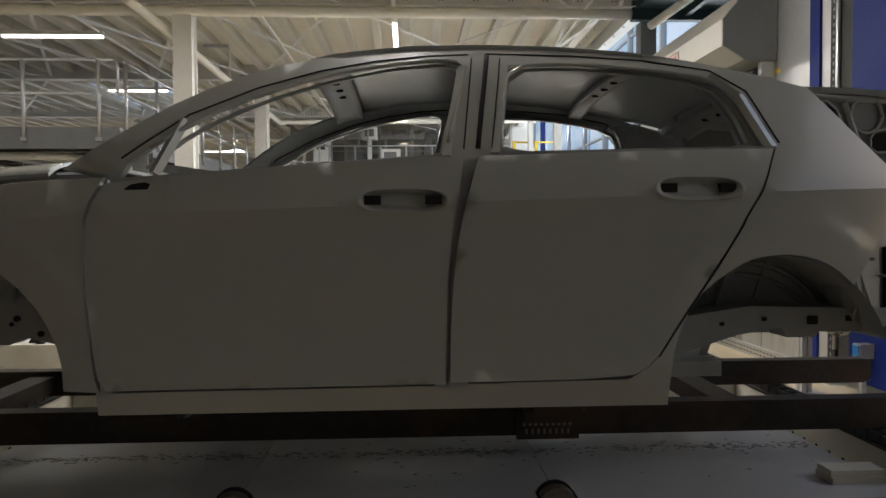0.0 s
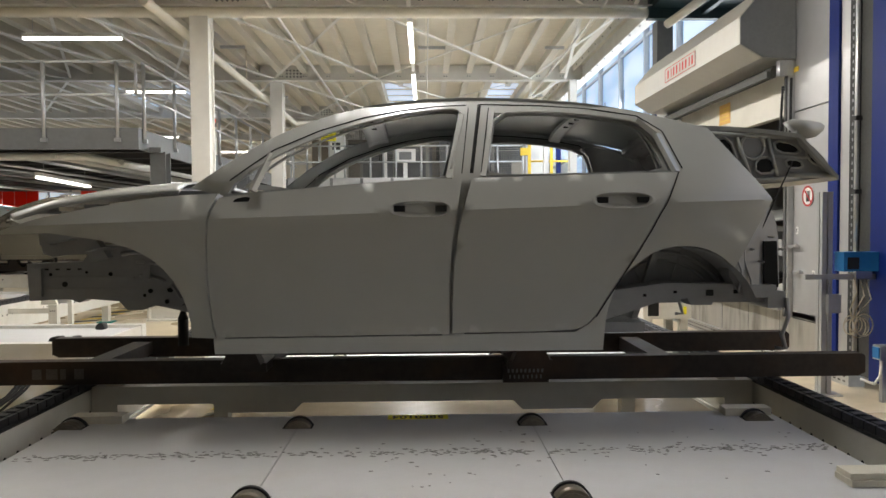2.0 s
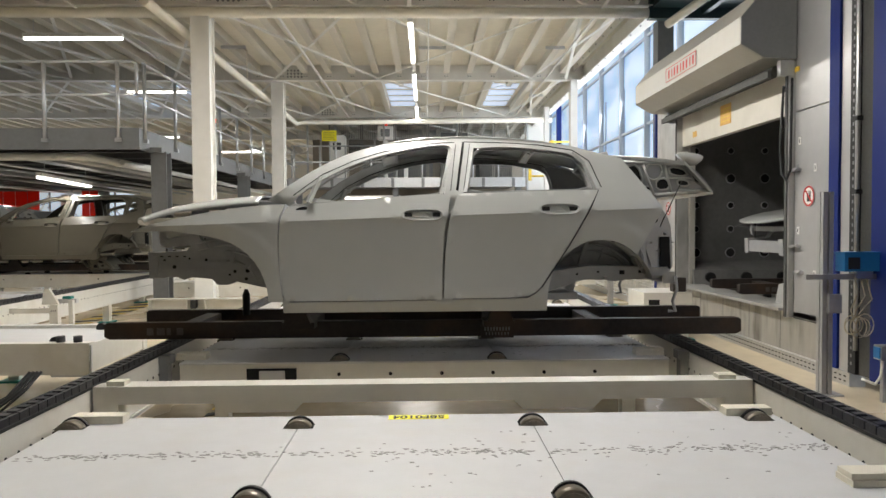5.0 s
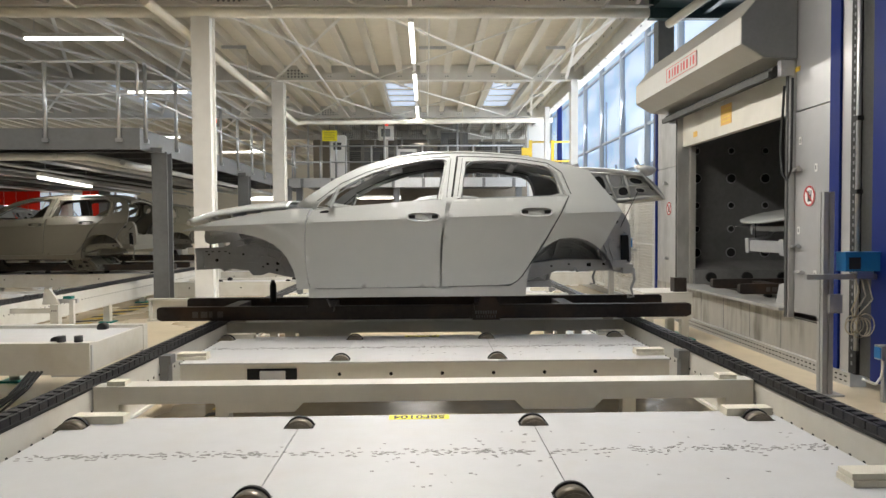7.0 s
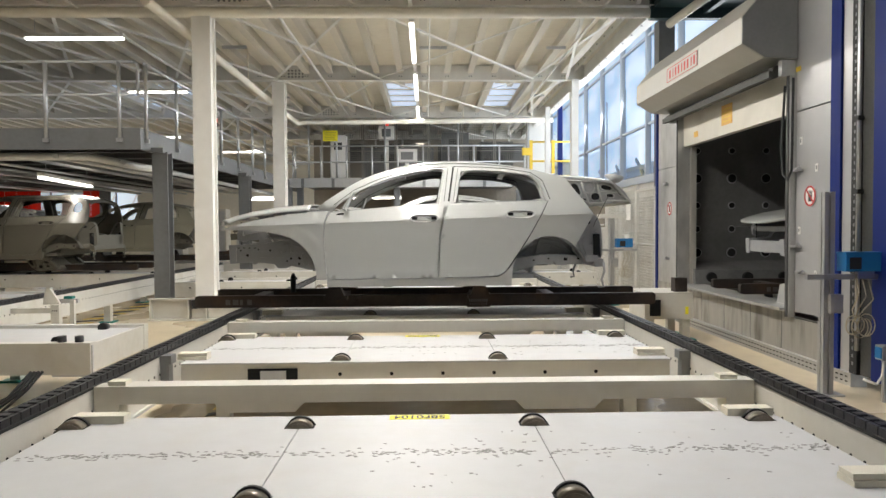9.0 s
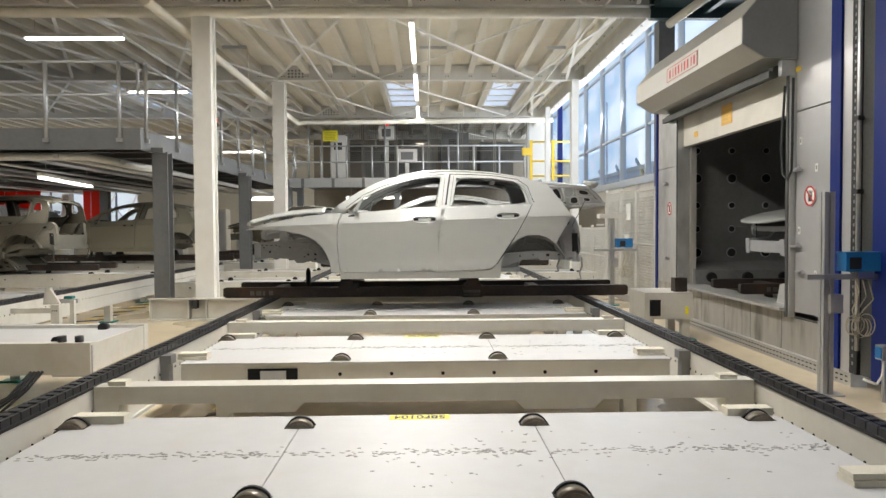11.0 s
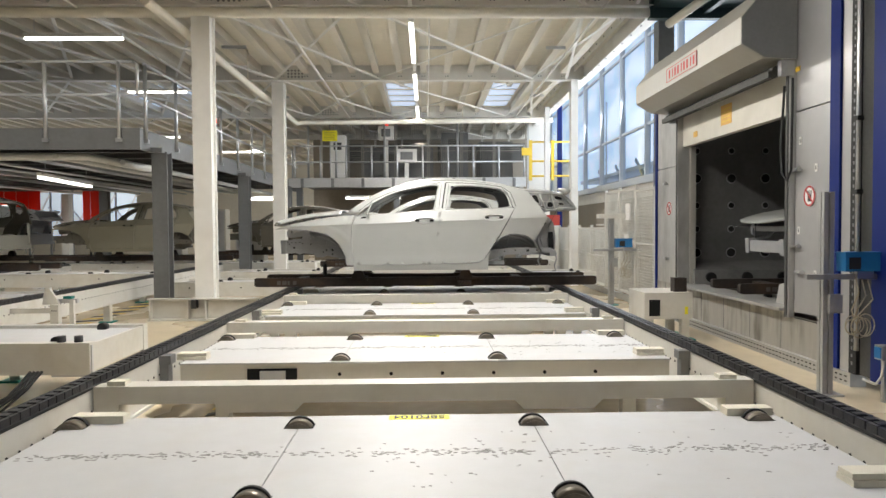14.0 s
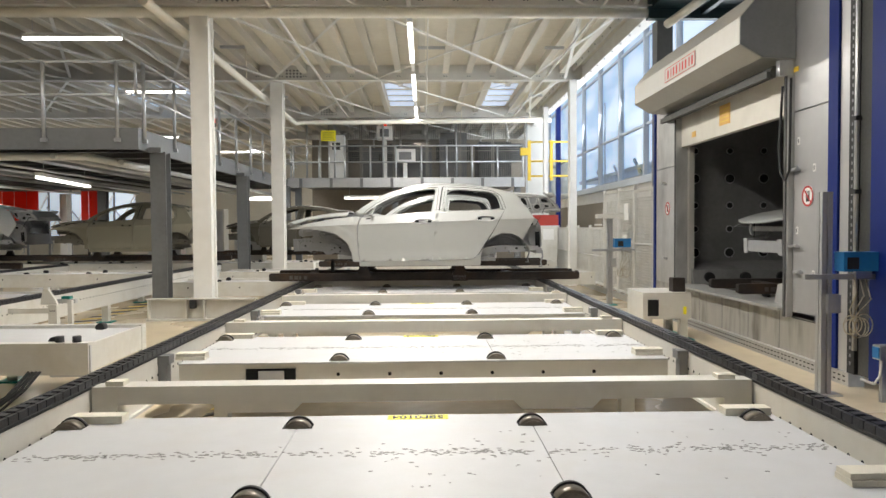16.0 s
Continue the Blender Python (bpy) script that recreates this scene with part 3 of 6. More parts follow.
def sheet(outline, cut=(), sgn=-1, inset=0.0, thick=0.03, grid=0.036, surface=skin, flange=0.02):
    """A pressed sheet over the body's side: outer skin, returned edges and an inner face."""
    from mathutils import geometry
    loops = [smooth_line(outline)] + [smooth_line(c) for c in cut]
    pts, edges = [], []
    for lp in loops:
        s = len(pts)
        pts += lp
        edges += [(s + i, s + (i + 1) % len(lp)) for i in range(len(lp))]
    nb = len(pts)
    xs, zs = [p[0] for p in loops[0]], [p[1] for p in loops[0]]
    rows = [z for z in np.arange(min(zs) + 0.01, max(zs), grid)] 
    rows = [z for z in rows if abs(z - 0.655) > 0.06]
    for gx in np.arange(min(xs), max(xs), grid):
        for gz in rows + [0.63 + 0.03 * gx, 0.655 + 0.03 * gx, 0.68 + 0.03 * gx]:
            if inside((gx, gz), loops[0]) and not any(inside((gx, gz), c) for c in loops[1:]):
                if min((Vector((gx, gz)) - q).length_squared for q in pts[:nb]) > 0.0005:
                    pts.append(Vector((gx, gz)))
    v2, e2, f2, *_ = geometry.delaunay_2d_cdt(pts, edges, [], 0, 1e-5)
    bm = bmesh.new()
    vo = [bm.verts.new((p[0], sgn * (surface(p[0], p[1]) - inset), p[1])) for p in v2]
    for f in f2:
        c = sum((v2[i] for i in f), Vector((0, 0))) / len(f)
        if inside(c, loops[0]) and not any(inside(c, h) for h in loops[1:]):
            try:
                bm.faces.new([vo[i] for i in f]).smooth = True
            except ValueError:
                pass
    for v in [v for v in bm.verts if not v.link_faces]:
        bm.verts.remove(v)
    bmesh.ops.recalc_face_normals(bm, faces=bm.faces)
    for e in bm.edges:
        if all(abs(v.co.z - 0.655 - 0.03 * v.co.x) < 0.0015 for v in e.verts):
            e.smooth = False
    rim = [e for e in bm.edges if e.is_boundary]
    r = bmesh.ops.extrude_edge_only(bm, edges=rim)
    for e in rim:
        e.smooth = False
    for v in [g for g in r["geom"] if isinstance(g, bmesh.types.BMVert)]:
        v.co.y -= sgn * thick
    return bm


def shift(bm, dy):
    for v in bm.verts:
        v.co.y += dy
    return bm


FDOOR = [(-1.06, 0.72), (-1.1, 0.64), (-1.112, 0.5), (-1.11, 0.32), (-1.09, 0.13), (-1.06, 0.08), (-0.01, 0.085), (-0.008, 0.26), (0.002, 0.5), (0.03, 0.66), (0.055, 0.81), (-0.37, 0.785), (-0.74, 0.755)]
RDOOR = [(0.004, 0.09), (0.006, 0.26), (0.022, 0.49), (0.056, 0.66), (0.102, 0.806), (0.58, 0.82), (1.07, 0.83), (0.97, 0.65), (0.85, 0.44), (0.73, 0.26), (0.65, 0.14), (0.57, 0.095)]
FENDER = [(-2.17, 0.556), (-1.96, 0.622), (-1.70, 0.672), (-1.50, 0.705), (-1.30, 0.73), (-1.07, 0.74), (-1.112, 0.64), (-1.122, 0.5), (-1.12, 0.32), (-1.10, 0.13), (-1.08, 0.075), (-1.19, 0.08), (-1.2, 0.18), (-1.25, 0.31), (-1.34, 0.42), (-1.45, 0.485), (-1.57, 0.52), (-1.69, 0.54), (-1.86, 0.562)]
SIDE = [(-1.09, 0.0), (-1.09, 0.07), (-1.05, 0.73), (-1.2, 0.765), (-1.03, 0.89), (-0.85, 1.01), (-0.62, 1.12), (-0.38, 1.18), (-0.13, 1.215), (0.11, 1.225), (0.36, 1.22), (0.61, 1.2), (0.85, 1.165), (1.09, 1.11), (1.28, 1.06), (1.4, 0.89), (1.52, 0.72), (1.53, 0.69), (1.46, 0.58), (1.34, 0.38), (1.27, 0.438), (1.18, 0.476), (1.08, 0.487), (0.97, 0.472), (0.87, 0.41), (0.8, 0.35), (0.75, 0.26), (0.715, 0.15), (0.71, 0.0)]
FOPEN = [(-1.05, 0.725), (-0.98, 0.805), (-0.81, 0.925), (-0.62, 1.02), (-0.42, 1.09), (-0.23, 1.135), (-0.06, 1.16), (0.04, 1.165), (0.075, 1.13), (0.03, 0.95), (-0.02, 0.75), (-0.04, 0.5), (-0.045, 0.079), (-1.04, 0.073), (-1.06, 0.3), (-1.06, 0.55)]
FRING = [(-0.97, 0.755), (-0.81, 0.90), (-0.62, 1.0), (-0.42, 1.07), (-0.23, 1.118), (-0.06, 1.145), (0.03, 1.148), (0.055, 1.12), (0.01, 0.95), (-0.03, 0.78)]
RRING = [(0.185, 0.80), (0.205, 0.97), (0.24, 1.125), (0.45, 1.135), (0.7, 1.115), (0.93, 1.072), (0.995, 0.985), (1.03, 0.815)]
ROPEN = [(0.17, 0.79), (0.19, 0.97), (0.225, 1.14), (0.45, 1.15), (0.7, 1.13), (0.95, 1.09), (1.02, 0.99), (1.075, 0.842), (0.977, 0.647), (0.857, 0.437), (0.737, 0.257), (0.657, 0.137), (0.575, 0.089), (0.06, 0.084), (0.06, 0.5), (0.11, 0.68)]
ROOFLINE = ((-1.16, 0.80), (-0.85, 1.03), (-0.44, 1.22), (-0.13, 1.265), (0.13, 1.275), (0.39, 1.268), (0.65, 1.245), (0.91, 1.205), (1.18, 1.145), (1.33, 1.10))


def roof_z(x):
    return float(np.interp(x, [p[0] for p in ROOFLINE], [p[1] for p in ROOFLINE]))


def grid_sheet(fn, nu, nv, thick):
    """A sheet from a function of two fractions, with a second face below."""
    bm = B()
    layers = []
    for dz in (0, -thick):
        layers.append([[bm.verts.new(Vector(fn(i / nu, j / nv)) + Vector((0, 0, dz))) for j in range(nv + 1)] for i in range(nu + 1)])
    for k, g in enumerate(layers):
        for i in range(nu):
            for j in range(nv):
                bm.faces.new((g[i][j], g[i + 1][j], g[i + 1][j + 1], g[i][j + 1])).smooth = True
    a, b = layers
    for i in range(nu):
        bm.faces.new((a[i][0], a[i + 1][0], b[i + 1][0], b[i][0]))
        bm.faces.new((a[i][nv], a[i + 1][nv], b[i + 1][nv], b[i][nv]))
    for j in range(nv):
        bm.faces.new((a[0][j], a[0][j + 1], b[0][j + 1], b[0][j]))
        bm.faces.new((a[nu][j], a[nu][j + 1], b[nu][j + 1], b[nu][j]))
    return bm


def cup(xc, zc, rx=0.135, rz=0.036, n=28):
    out = []
    for i in range(n):
        a = 6.28318 * i / n
        out.append((xc + rx * math.copysign(abs(math.cos(a)) ** 0.6, math.cos(a)), zc + rz * math.copysign(abs(math.sin(a)) ** 0.85, math.sin(a))))
    return out


QOPEN = [(1.10, 0.88), (1.07, 1.03), (1.19, 1.035), (1.27, 0.90)]


def stretch_tail(t):
    """Carry the roof and rear window line further back, as on a taller five-door body."""
    def ease(v):
        v = max(0.0, min(1.0, v))
        return v * v * (3 - 2 * v)
    for ob in t.children_recursive:
        if ob.type == "MESH" and ob.parent.name.split(".")[0] != "tailgate" and not ob.name.startswith(("gate_hole", "gate_lip", "gate_rib", "gate_hoop", "gate_hollow")):
            for v in ob.data.vertices:
                k = ease((v.co.x - 0.35) / 0.7)
                v.co.x += 0.24 * k * ease((v.co.z - 0.55) / 0.5)
                v.co.z += 0.075 * k * ease((v.co.z - 0.8) / 0.3)
    for ob in t.children:
        if ob.name.startswith("tailgate"):
            ob.matrix_local = Matrix.Translation((0.22, 0, 0.06)) @ ob.matrix_local


def car(label, paint, inner, group="", tail=22.0, hood_lift=0.015, estate=False):
    t = thing("car_body", label, "car body", group=group)
    for s in (-1, 1):
        frame_ob = part("side_frame", sheet(chaikin(SIDE, (0, 1, 2, 3, 19, 28, 14)), [chaikin(FOPEN, (12, 13)), chaikin(ROPEN, (2, 7, 12, 13))] + ([chaikin(QOPEN)] if estate else []), s, 0.0, 0.04, surface=frame_skin), paint, t)
        part("inner_sill", box(B(), -1.1, 0.72, min(s * 0.74, s * 0.80), max(s * 0.74, s * 0.80), 0.02, 0.14), inner, t)
        part("front_fender", sheet(chaikin(FENDER, (0, 5, 10, 11, 18)), (), s, 0.0, 0.03), paint, t)
        fd = part("front_door", sheet(chaikin(FDOOR, (0, 5, 6, 10)), [cup(-0.14, 0.662)], s, -0.004, 0.035), paint, t)
        rd = part("rear_door", sheet(chaikin(RDOOR, (0, 4, 6)), [cup(0.795, 0.697)], s, -0.008, 0.035), paint, t)
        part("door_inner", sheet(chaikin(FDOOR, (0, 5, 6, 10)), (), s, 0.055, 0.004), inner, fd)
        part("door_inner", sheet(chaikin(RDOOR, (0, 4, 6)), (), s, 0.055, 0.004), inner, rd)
        # stepped flanges round the window openings
        for ringline in (FRING, RRING):
            cx, cz = sum(p[0] for p in ringline) / len(ringline), sum(p[1] for p in ringline) / len(ringline)
            outer = [(cx + (p[0] - cx) * 1.06, cz + (p[1] - cz) * 1.10) for p in ringline]
            part("window_flange", sheet(chaikin(outer), [chaikin(ringline)], s, 0.05, 0.03, grid=0.2), paint, frame_ob)
        # open seams between the frame, the doors' upper edges and the pillars
        for line, r in (([(-1.02, 0.80), (-0.83, 0.948), (-0.62, 1.047), (-0.42, 1.113), (-0.23, 1.155), (-0.06, 1.178), (0.09, 1.186)], 0.0035),
                        ([(0.10, 0.83), (0.125, 1.0), (0.155, 1.185)], 0.009), ([(1.078, 0.83), (0.98, 0.65), (0.86, 0.44), (0.742, 0.26), (0.672, 0.16)], 0.0026), ([(0.055, 0.83), (0.10, 1.17)], 0.0025), ([(0.145, 0.83), (0.20, 1.17)], 0.0025),
                        ([(0.16, 1.19), (0.45, 1.182), (0.7, 1.163), (0.93, 1.122), (1.04, 1.04), (1.10, 0.85)], 0.0035)):
            fine = [tuple(v) for v in smooth_line(line, False, 0.025)] + [line[-1]]
            part("seam_gap", pipe(B(), [(x, s * (skin(x, z) + 0.001 - r * 0.3), z) for x, z in fine], r, 6), HOLE, frame_ob)
        for line in (FOPEN[1:11], ROPEN[:8]):
            fine = [tuple(v) for v in smooth_line(chaikin(line)[1:-1], False, 0.04)]
            part("window_bead", pipe(B(), [(x, s * (skin(x, z) - 0.002), z) for x, z in fine], 0.0065, 8), paint, frame_ob)
        # slim window frame strips
        for d, strip in ((fd, ((-0.916, 0.75), (-0.845, 0.93))), (fd, ((0.0, 0.80), (0.065, 1.13))), (rd, ((0.155, 0.81), (0.215, 1.14))),
                         (rd, ((1.07, 0.83), (1.01, 1.02))), (rd, ((1.01, 1.02), (0.93, 1.10)))):
            (xa, za), (xb, zb) = strip
            bm = B()
            bar(bm, (xa, s * (skin(xa, za) - 0.006), za), (xb, s * (skin(xb, zb) - 0.006), zb), 0.028, 0.026)
            part("window_frame_strip", bm, paint, d, bevel=0.006)
        # belt strips that cap the doors
        for d, (xa, za), (xb, zb) in ((fd, (-1.05, 0.728), (0.05, 0.812)), (rd, (0.095, 0.812), (1.06, 0.832))):
            bm = B()
            bar(bm, (xa, s * (skin(xa, za) - 0.024), za), (xb, s * (skin(xb, zb) - 0.024), zb), 0.03, 0.016)
            part("belt_flange", bm, paint, d, bevel=0.004)
        # grip recesses with open ends
        for d, xc, zc in ((fd, -0.14, 0.662), (rd, 0.795, 0.697)):
            bm = B()
            off = 0.004 if d is fd else 0.008
            ring = []
            for scale_x, dy in ((1.09, 0.0015), (1.02, 0.0045), (0.97, 0.0005), (0.86, -0.012), (0.70, -0.02)):
                ring.append([bm.verts.new((xc + (px - xc) * scale_x, s * (skin(px, pz) + off + dy), zc + (pz - zc) * (scale_x * 1.1 - 0.1))) for px, pz in cup(xc, zc)])
            n = len(ring[0])
            for a, b in zip(ring, ring[1:]):
                for i in range(n):
                    bm.faces.new((a[i], a[(i + 1) % n], b[(i + 1) % n], b[i])).smooth = True
            bm.faces.new(ring[-1])
            rec = part("handle_recess", bm, paint, d)
            for k in (-1, 1):
                x0 = xc + k * 0.095
                part("handle_hole", box(B(), x0 - 0.026, x0 + 0.026, s * (skin(xc, zc) - 0.03), s * (skin(xc, zc) + 0.002), zc - 0.012, zc + 0.016), HOLE, rec, bevel=0.003)
        part("mirror_hole", prism(B(), chaikin([(-1.0, 0.712), (-0.915, 0.727), (-0.93, 0.69), (-0.985, 0.68)]), "y", s * (skin(-0.95, 0.70) - 0.02), s * (skin(-0.95, 0.70) + 0.004)), HOLE, fd)
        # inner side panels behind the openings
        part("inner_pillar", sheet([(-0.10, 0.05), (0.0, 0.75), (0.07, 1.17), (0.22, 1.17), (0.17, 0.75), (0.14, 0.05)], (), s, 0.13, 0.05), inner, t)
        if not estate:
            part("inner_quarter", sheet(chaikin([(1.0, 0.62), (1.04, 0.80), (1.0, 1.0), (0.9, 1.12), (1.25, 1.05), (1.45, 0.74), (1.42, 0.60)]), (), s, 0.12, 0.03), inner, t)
        # wheel houses
        for cx, r, reach in ((-1.55, 0.42, 0.62), (1.08, 0.40, 1.0)):
            bm = B()
            n = 18
            ring = [[bm.verts.new((cx + r * math.cos(0.3 + (math.pi * reach - 0.3 - 0.3 * (reach > 0.9)) * i / n) * 0.98, s * yy, 0.10 + (r - 0.02) * math.sin(0.3 + (math.pi * reach - 0.3 - 0.3 * (reach > 0.9)) * i / n))) for i in range(n + 1)] for yy in (skin(cx, 0.3) - 0.04, 0.56)]
            for i in range(n):
                bm.faces.new((ring[0][i], ring[0][i + 1], ring[1][i + 1], ring[1][i])).smooth = True
            bm.faces.new(ring[1])
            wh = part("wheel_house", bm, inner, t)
            for k in range(3):
                a = 0.5 + 0.75 * k * reach
                p0 = (cx + r * 0.55 * math.cos(a), s * 0.562, 0.10 + r * 0.55 * math.sin(a))
                p1 = (cx + r * 0.93 * math.cos(a), s * 0.562, 0.10 + r * 0.90 * math.sin(a))
                part("pressed_rib", bar(B(), p0, p1, 0.02, 0.03), inner, wh, bevel=0.006)
            for k, rr in enumerate((0.90, 0.78)):
                arc = [(cx + r * rr * math.cos(a * 0.1), s * 0.566, 0.10 + r * rr * 0.96 * math.sin(a * 0.1)) for a in range(3 + k, int(31 * reach) - 2 * k)]
                part("pressed_swage", pipe(B(), arc, 0.011 - 0.002 * k, 6), inner, wh)
            for k in range(2):
                a = 0.7 + 0.9 * k * reach
                q = (cx + r * 0.42 * math.cos(a), 0.10 + r * 0.42 * math.sin(a))
                part("stamped_hole", rod(B(), (q[0], s * 0.560, q[1]), (q[0], s * 0.568, q[1]), 0.011, 10), HOLE, wh)
        # front longitudinal member with its stamped holes
        bm = prism(B(), [(-2.14, 0.405), (-1.86, 0.415), (-1.80, 0.49), (-1.55, 0.52), (-1.32, 0.40), (-1.15, 0.12), (-1.33, 0.15), (-1.50, 0.19), (-1.56, 0.165), (-1.64, 0.165), (-1.68, 0.21), (-1.84, 0.225), (-1.88, 0.205), (-1.93, 0.225), (-2.13, 0.215)], "y", s * 0.40, s * 0.5)
        fm = part("front_member", bm, inner, t, bevel=0.01)
        for hx, hz, hr in ((-1.95, 0.30, 0.014), (-2.02, 0.35, 0.008), (-1.72, 0.35, 0.010), (-1.42, 0.27, 0.016), (-1.55, 0.24, 0.008), (-1.84, 0.36, 0.007)):
            part("stamped_hole", rod(B(), (hx, s * 0.498, hz), (hx, s * 0.503, hz), hr, 12), HOLE, fm)
        for hz in (0.27, 0.33):
            part("swage", box(B(), -2.08, -1.6, s * 0.495, s * 0.508, hz - 0.008, hz + 0.008), inner, fm, bevel=0.003)
        for arc_r in (0.20, 0.27, 0.33):
            arc = [(-1.55 + arc_r * math.cos(a * 0.12), s * 0.502, 0.14 + arc_r * math.sin(a * 0.12)) for a in range(2, 15)]
            part("swage", pipe(B(), arc, 0.009, 6), inner, fm)
        for k in range(4):
            part("slot", box(B(), -2.05 + 0.055 * k, -2.03 + 0.055 * k, min(s * 0.499, s * 0.5025), max(s * 0.499, s * 0.5025), 0.372, 0.380), HOLE, fm)
        part("lamp_bracket", prism(B(), chaikin([(-2.04, 0.43), (-2.05, 0.55), (-1.93, 0.585), (-1.78, 0.54), (-1.74, 0.44), (-1.86, 0.46)]), "y", s * 0.50, s * 0.53), inner, t, bevel=0.006)
        for k in range(5):
            part("hood_stiffener", box(B(), -2.0 + 0.12 * k, -1.93 + 0.12 * k, min(s * 0.56, s * 0.68), max(s * 0.56, s * 0.68), 0.655 + 0.012 * k, 0.675 + 0.012 * k), POLY if k % 2 else inner, t, bevel=0.004)
        # upper front support and latch rod
        part("upper_member", bar(B(), (-1.95, s * 0.62, 0.55), (-1.25, s * 0.66, 0.68), 0.07, 0.08), inner, t, bevel=0.01)
        part("fender_bracket", prism(B(), [(-1.82, 0.55), (-1.74, 0.56), (-1.66, 0.44), (-1.74, 0.42)], "y", s * 0.6, s * 0.66), inner, t)
        part("hood_prop", rod(B(), (-2.02, s * 0.45, 0.40), (-2.02, s * 0.45, 0.64), 0.008, 8), BLACK, t)
        # rear underbody rail and tail lamp panel
        bm = prism(B(), [(0.72, 0.11), (0.76, 0.26), (1.05, 0.30), (1.6, 0.285), (1.6, 0.225), (1.30, 0.22), (1.28, 0.19), (1.18, 0.19), (1.16, 0.225), (1.0, 0.20)], "y", s * 0.56, s * 0.72)
        um = part("rear_member", bm, inner, t, bevel=0.01)
        for hx, hz, hr in ((1.27, 0.25, 0.018), (1.40, 0.255, 0.012), (0.95, 0.24, 0.008), (1.10, 0.255, 0.008)):
            part("stamped_hole", box(B(), hx - hr, hx + hr, s * 0.718, s * 0.724, hz - hr * 0.8, hz + hr * 0.8), HOLE, um)
        tp = part("tail_panel", sheet(chaikin([(1.47, 0.72), (1.55, 0.72), (1.62, 0.66), (1.665, 0.55), (1.675, 0.2), (1.44, 0.2), (1.33, 0.38), (1.42, 0.58)]), (), s, 0.10, 0.10,
                                          surface=lambda x, z: 0.84 - 0.5 * max(0, x - 1.4)), inner, t)
        y0 = s * (0.84 - 0.5 * 0.18 - 0.10 + 0.004)
        part("lamp_opening", prism(B(), [(1.565, 0.27), (1.56, 0.50), (1.625, 0.50), (1.635, 0.27)], "y", y0 - 0.02, y0 + 0.012), HOLE, tp)
        part("lamp_hole", rod(B(), (1.49, s * 0.70, 0.62), (1.49, s * 0.76, 0.62), 0.022, 14), HOLE, tp)
        for k in range(2):
            line = [(1.40 + 0.06 * k + 0.02 * math.sin(a * 1.1 + k), s * (0.745 - 0.5 * (0.06 * k)), 0.26 + 0.05 * a) for a in range(5)]
            part("embossing", pipe(B(), line, 0.006, 8), inner, tp)
        for k in range(5):
            part("stud", rod(B(), (1.43 + 0.05 * k, s * 0.68, 0.52 - 0.06 * (k % 3)), (1.43 + 0.05 * k, s * 0.735, 0.52 - 0.06 * (k % 3)), 0.006, 6), inner, tp)
        part("tow_hook", pipe(B(), [(1.66, s * 0.7, 0.22), (1.67, s * 0.7, 0.12), (1.64, s * 0.7, 0.04), (1.66, s * 0.7, -0.03), (1.61, s * 0.7, -0.03)], 0.012, 6), inner, t)

    # roof skin, header beams and the hood
    def roof_fn(u, v):
        x = -0.46 + u * 1.79
        h = min(0.60, max(0.5, skin(x, roof_z(x) - 0.06))) - (0.04 if x > 1 else 0)
        y = (2 * v - 1) * h
        return x, y, roof_z(x) - 0.045 * abs(2 * v - 1) ** 2.5
    part("roof", grid_sheet(roof_fn, 26, 20, 0.012), paint, t)
    for k, xb in enumerate((-0.42, 0.28, 0.74, 1.26)):
        def bow(u, v, xb=xb):
            x = xb + (u - 0.5) * (0.13 if k in (0, 3) else 0.07)
            y = (2 * v - 1) * 0.56
            return x, y, roof_z(x) - 0.045 * abs(2 * v - 1) ** 2.5 - 0.03
        hb = part("roof_bow", grid_sheet(bow, 4, 16, 0.02), inner, t)
        for q in range(-3, 4):
            yy = q * 0.15
            part("bow_hole", rod(B(), (xb, yy, roof_z(xb) - 0.056), (xb, yy, roof_z(xb) - 0.045), 0.016, 10), HOLE, hb)

    def hood_fn(u, v):
        w = abs(2 * v - 1)
        x = -2.28 + u * 1.01 + 0.20 * w ** 3 * (1 - u)
        half = 0.71 + 0.07 * u
        z = float(np.interp(x, (-2.28, -2.17, -1.89, -1.64, -1.39, -1.25), (0.61, 0.67, 0.745, 0.79, 0.815, 0.825)))
        return x, (2 * v - 1) * half, z + hood_lift * (1 - u) * min(1, u * 4 + 0.3) - 0.02 * w ** 2.5 - 0.045 * w ** 10
    part("hood", grid_sheet(hood_fn, 22, 40, 0.012), paint, t)

    def hood_in(u, v):
        x, y, z = hood_fn(0.04 + 0.92 * u, 0.08 + 0.84 * v)
        return x, y, z - 0.03
    hi = part("hood_inner", grid_sheet(hood_in, 16, 14, 0.012), inner, t)
    for s in (-1, 1):
        part("bay_rail", bar(B(), (-2.0, s * 0.58, 0.57), (-1.2, s * 0.64, 0.66), 0.05, 0.05), inner, t, bevel=0.008)
        for k in range(4):
            part("bay_bracket", box(B(), -1.9 + 0.17 * k, -1.84 + 0.17 * k, min(s * 0.6, s * 0.7), max(s * 0.6, s * 0.7), 0.60 + 0.012 * k, 0.635 + 0.012 * k), inner, t, bevel=0.004)
    part("cowl", box(B(), -1.30, -1.12, -0.70, 0.70, 0.66, 0.76), inner, t, bevel=0.02)
    part("firewall", box(B(), -1.22, -1.18, -0.72, 0.72, 0.10, 0.66), inner, t, bevel=0.008)
    part("front_crossmember", box(B(), -2.12, -2.06, -0.52, 0.52, 0.24, 0.38), inner, t, bevel=0.01)
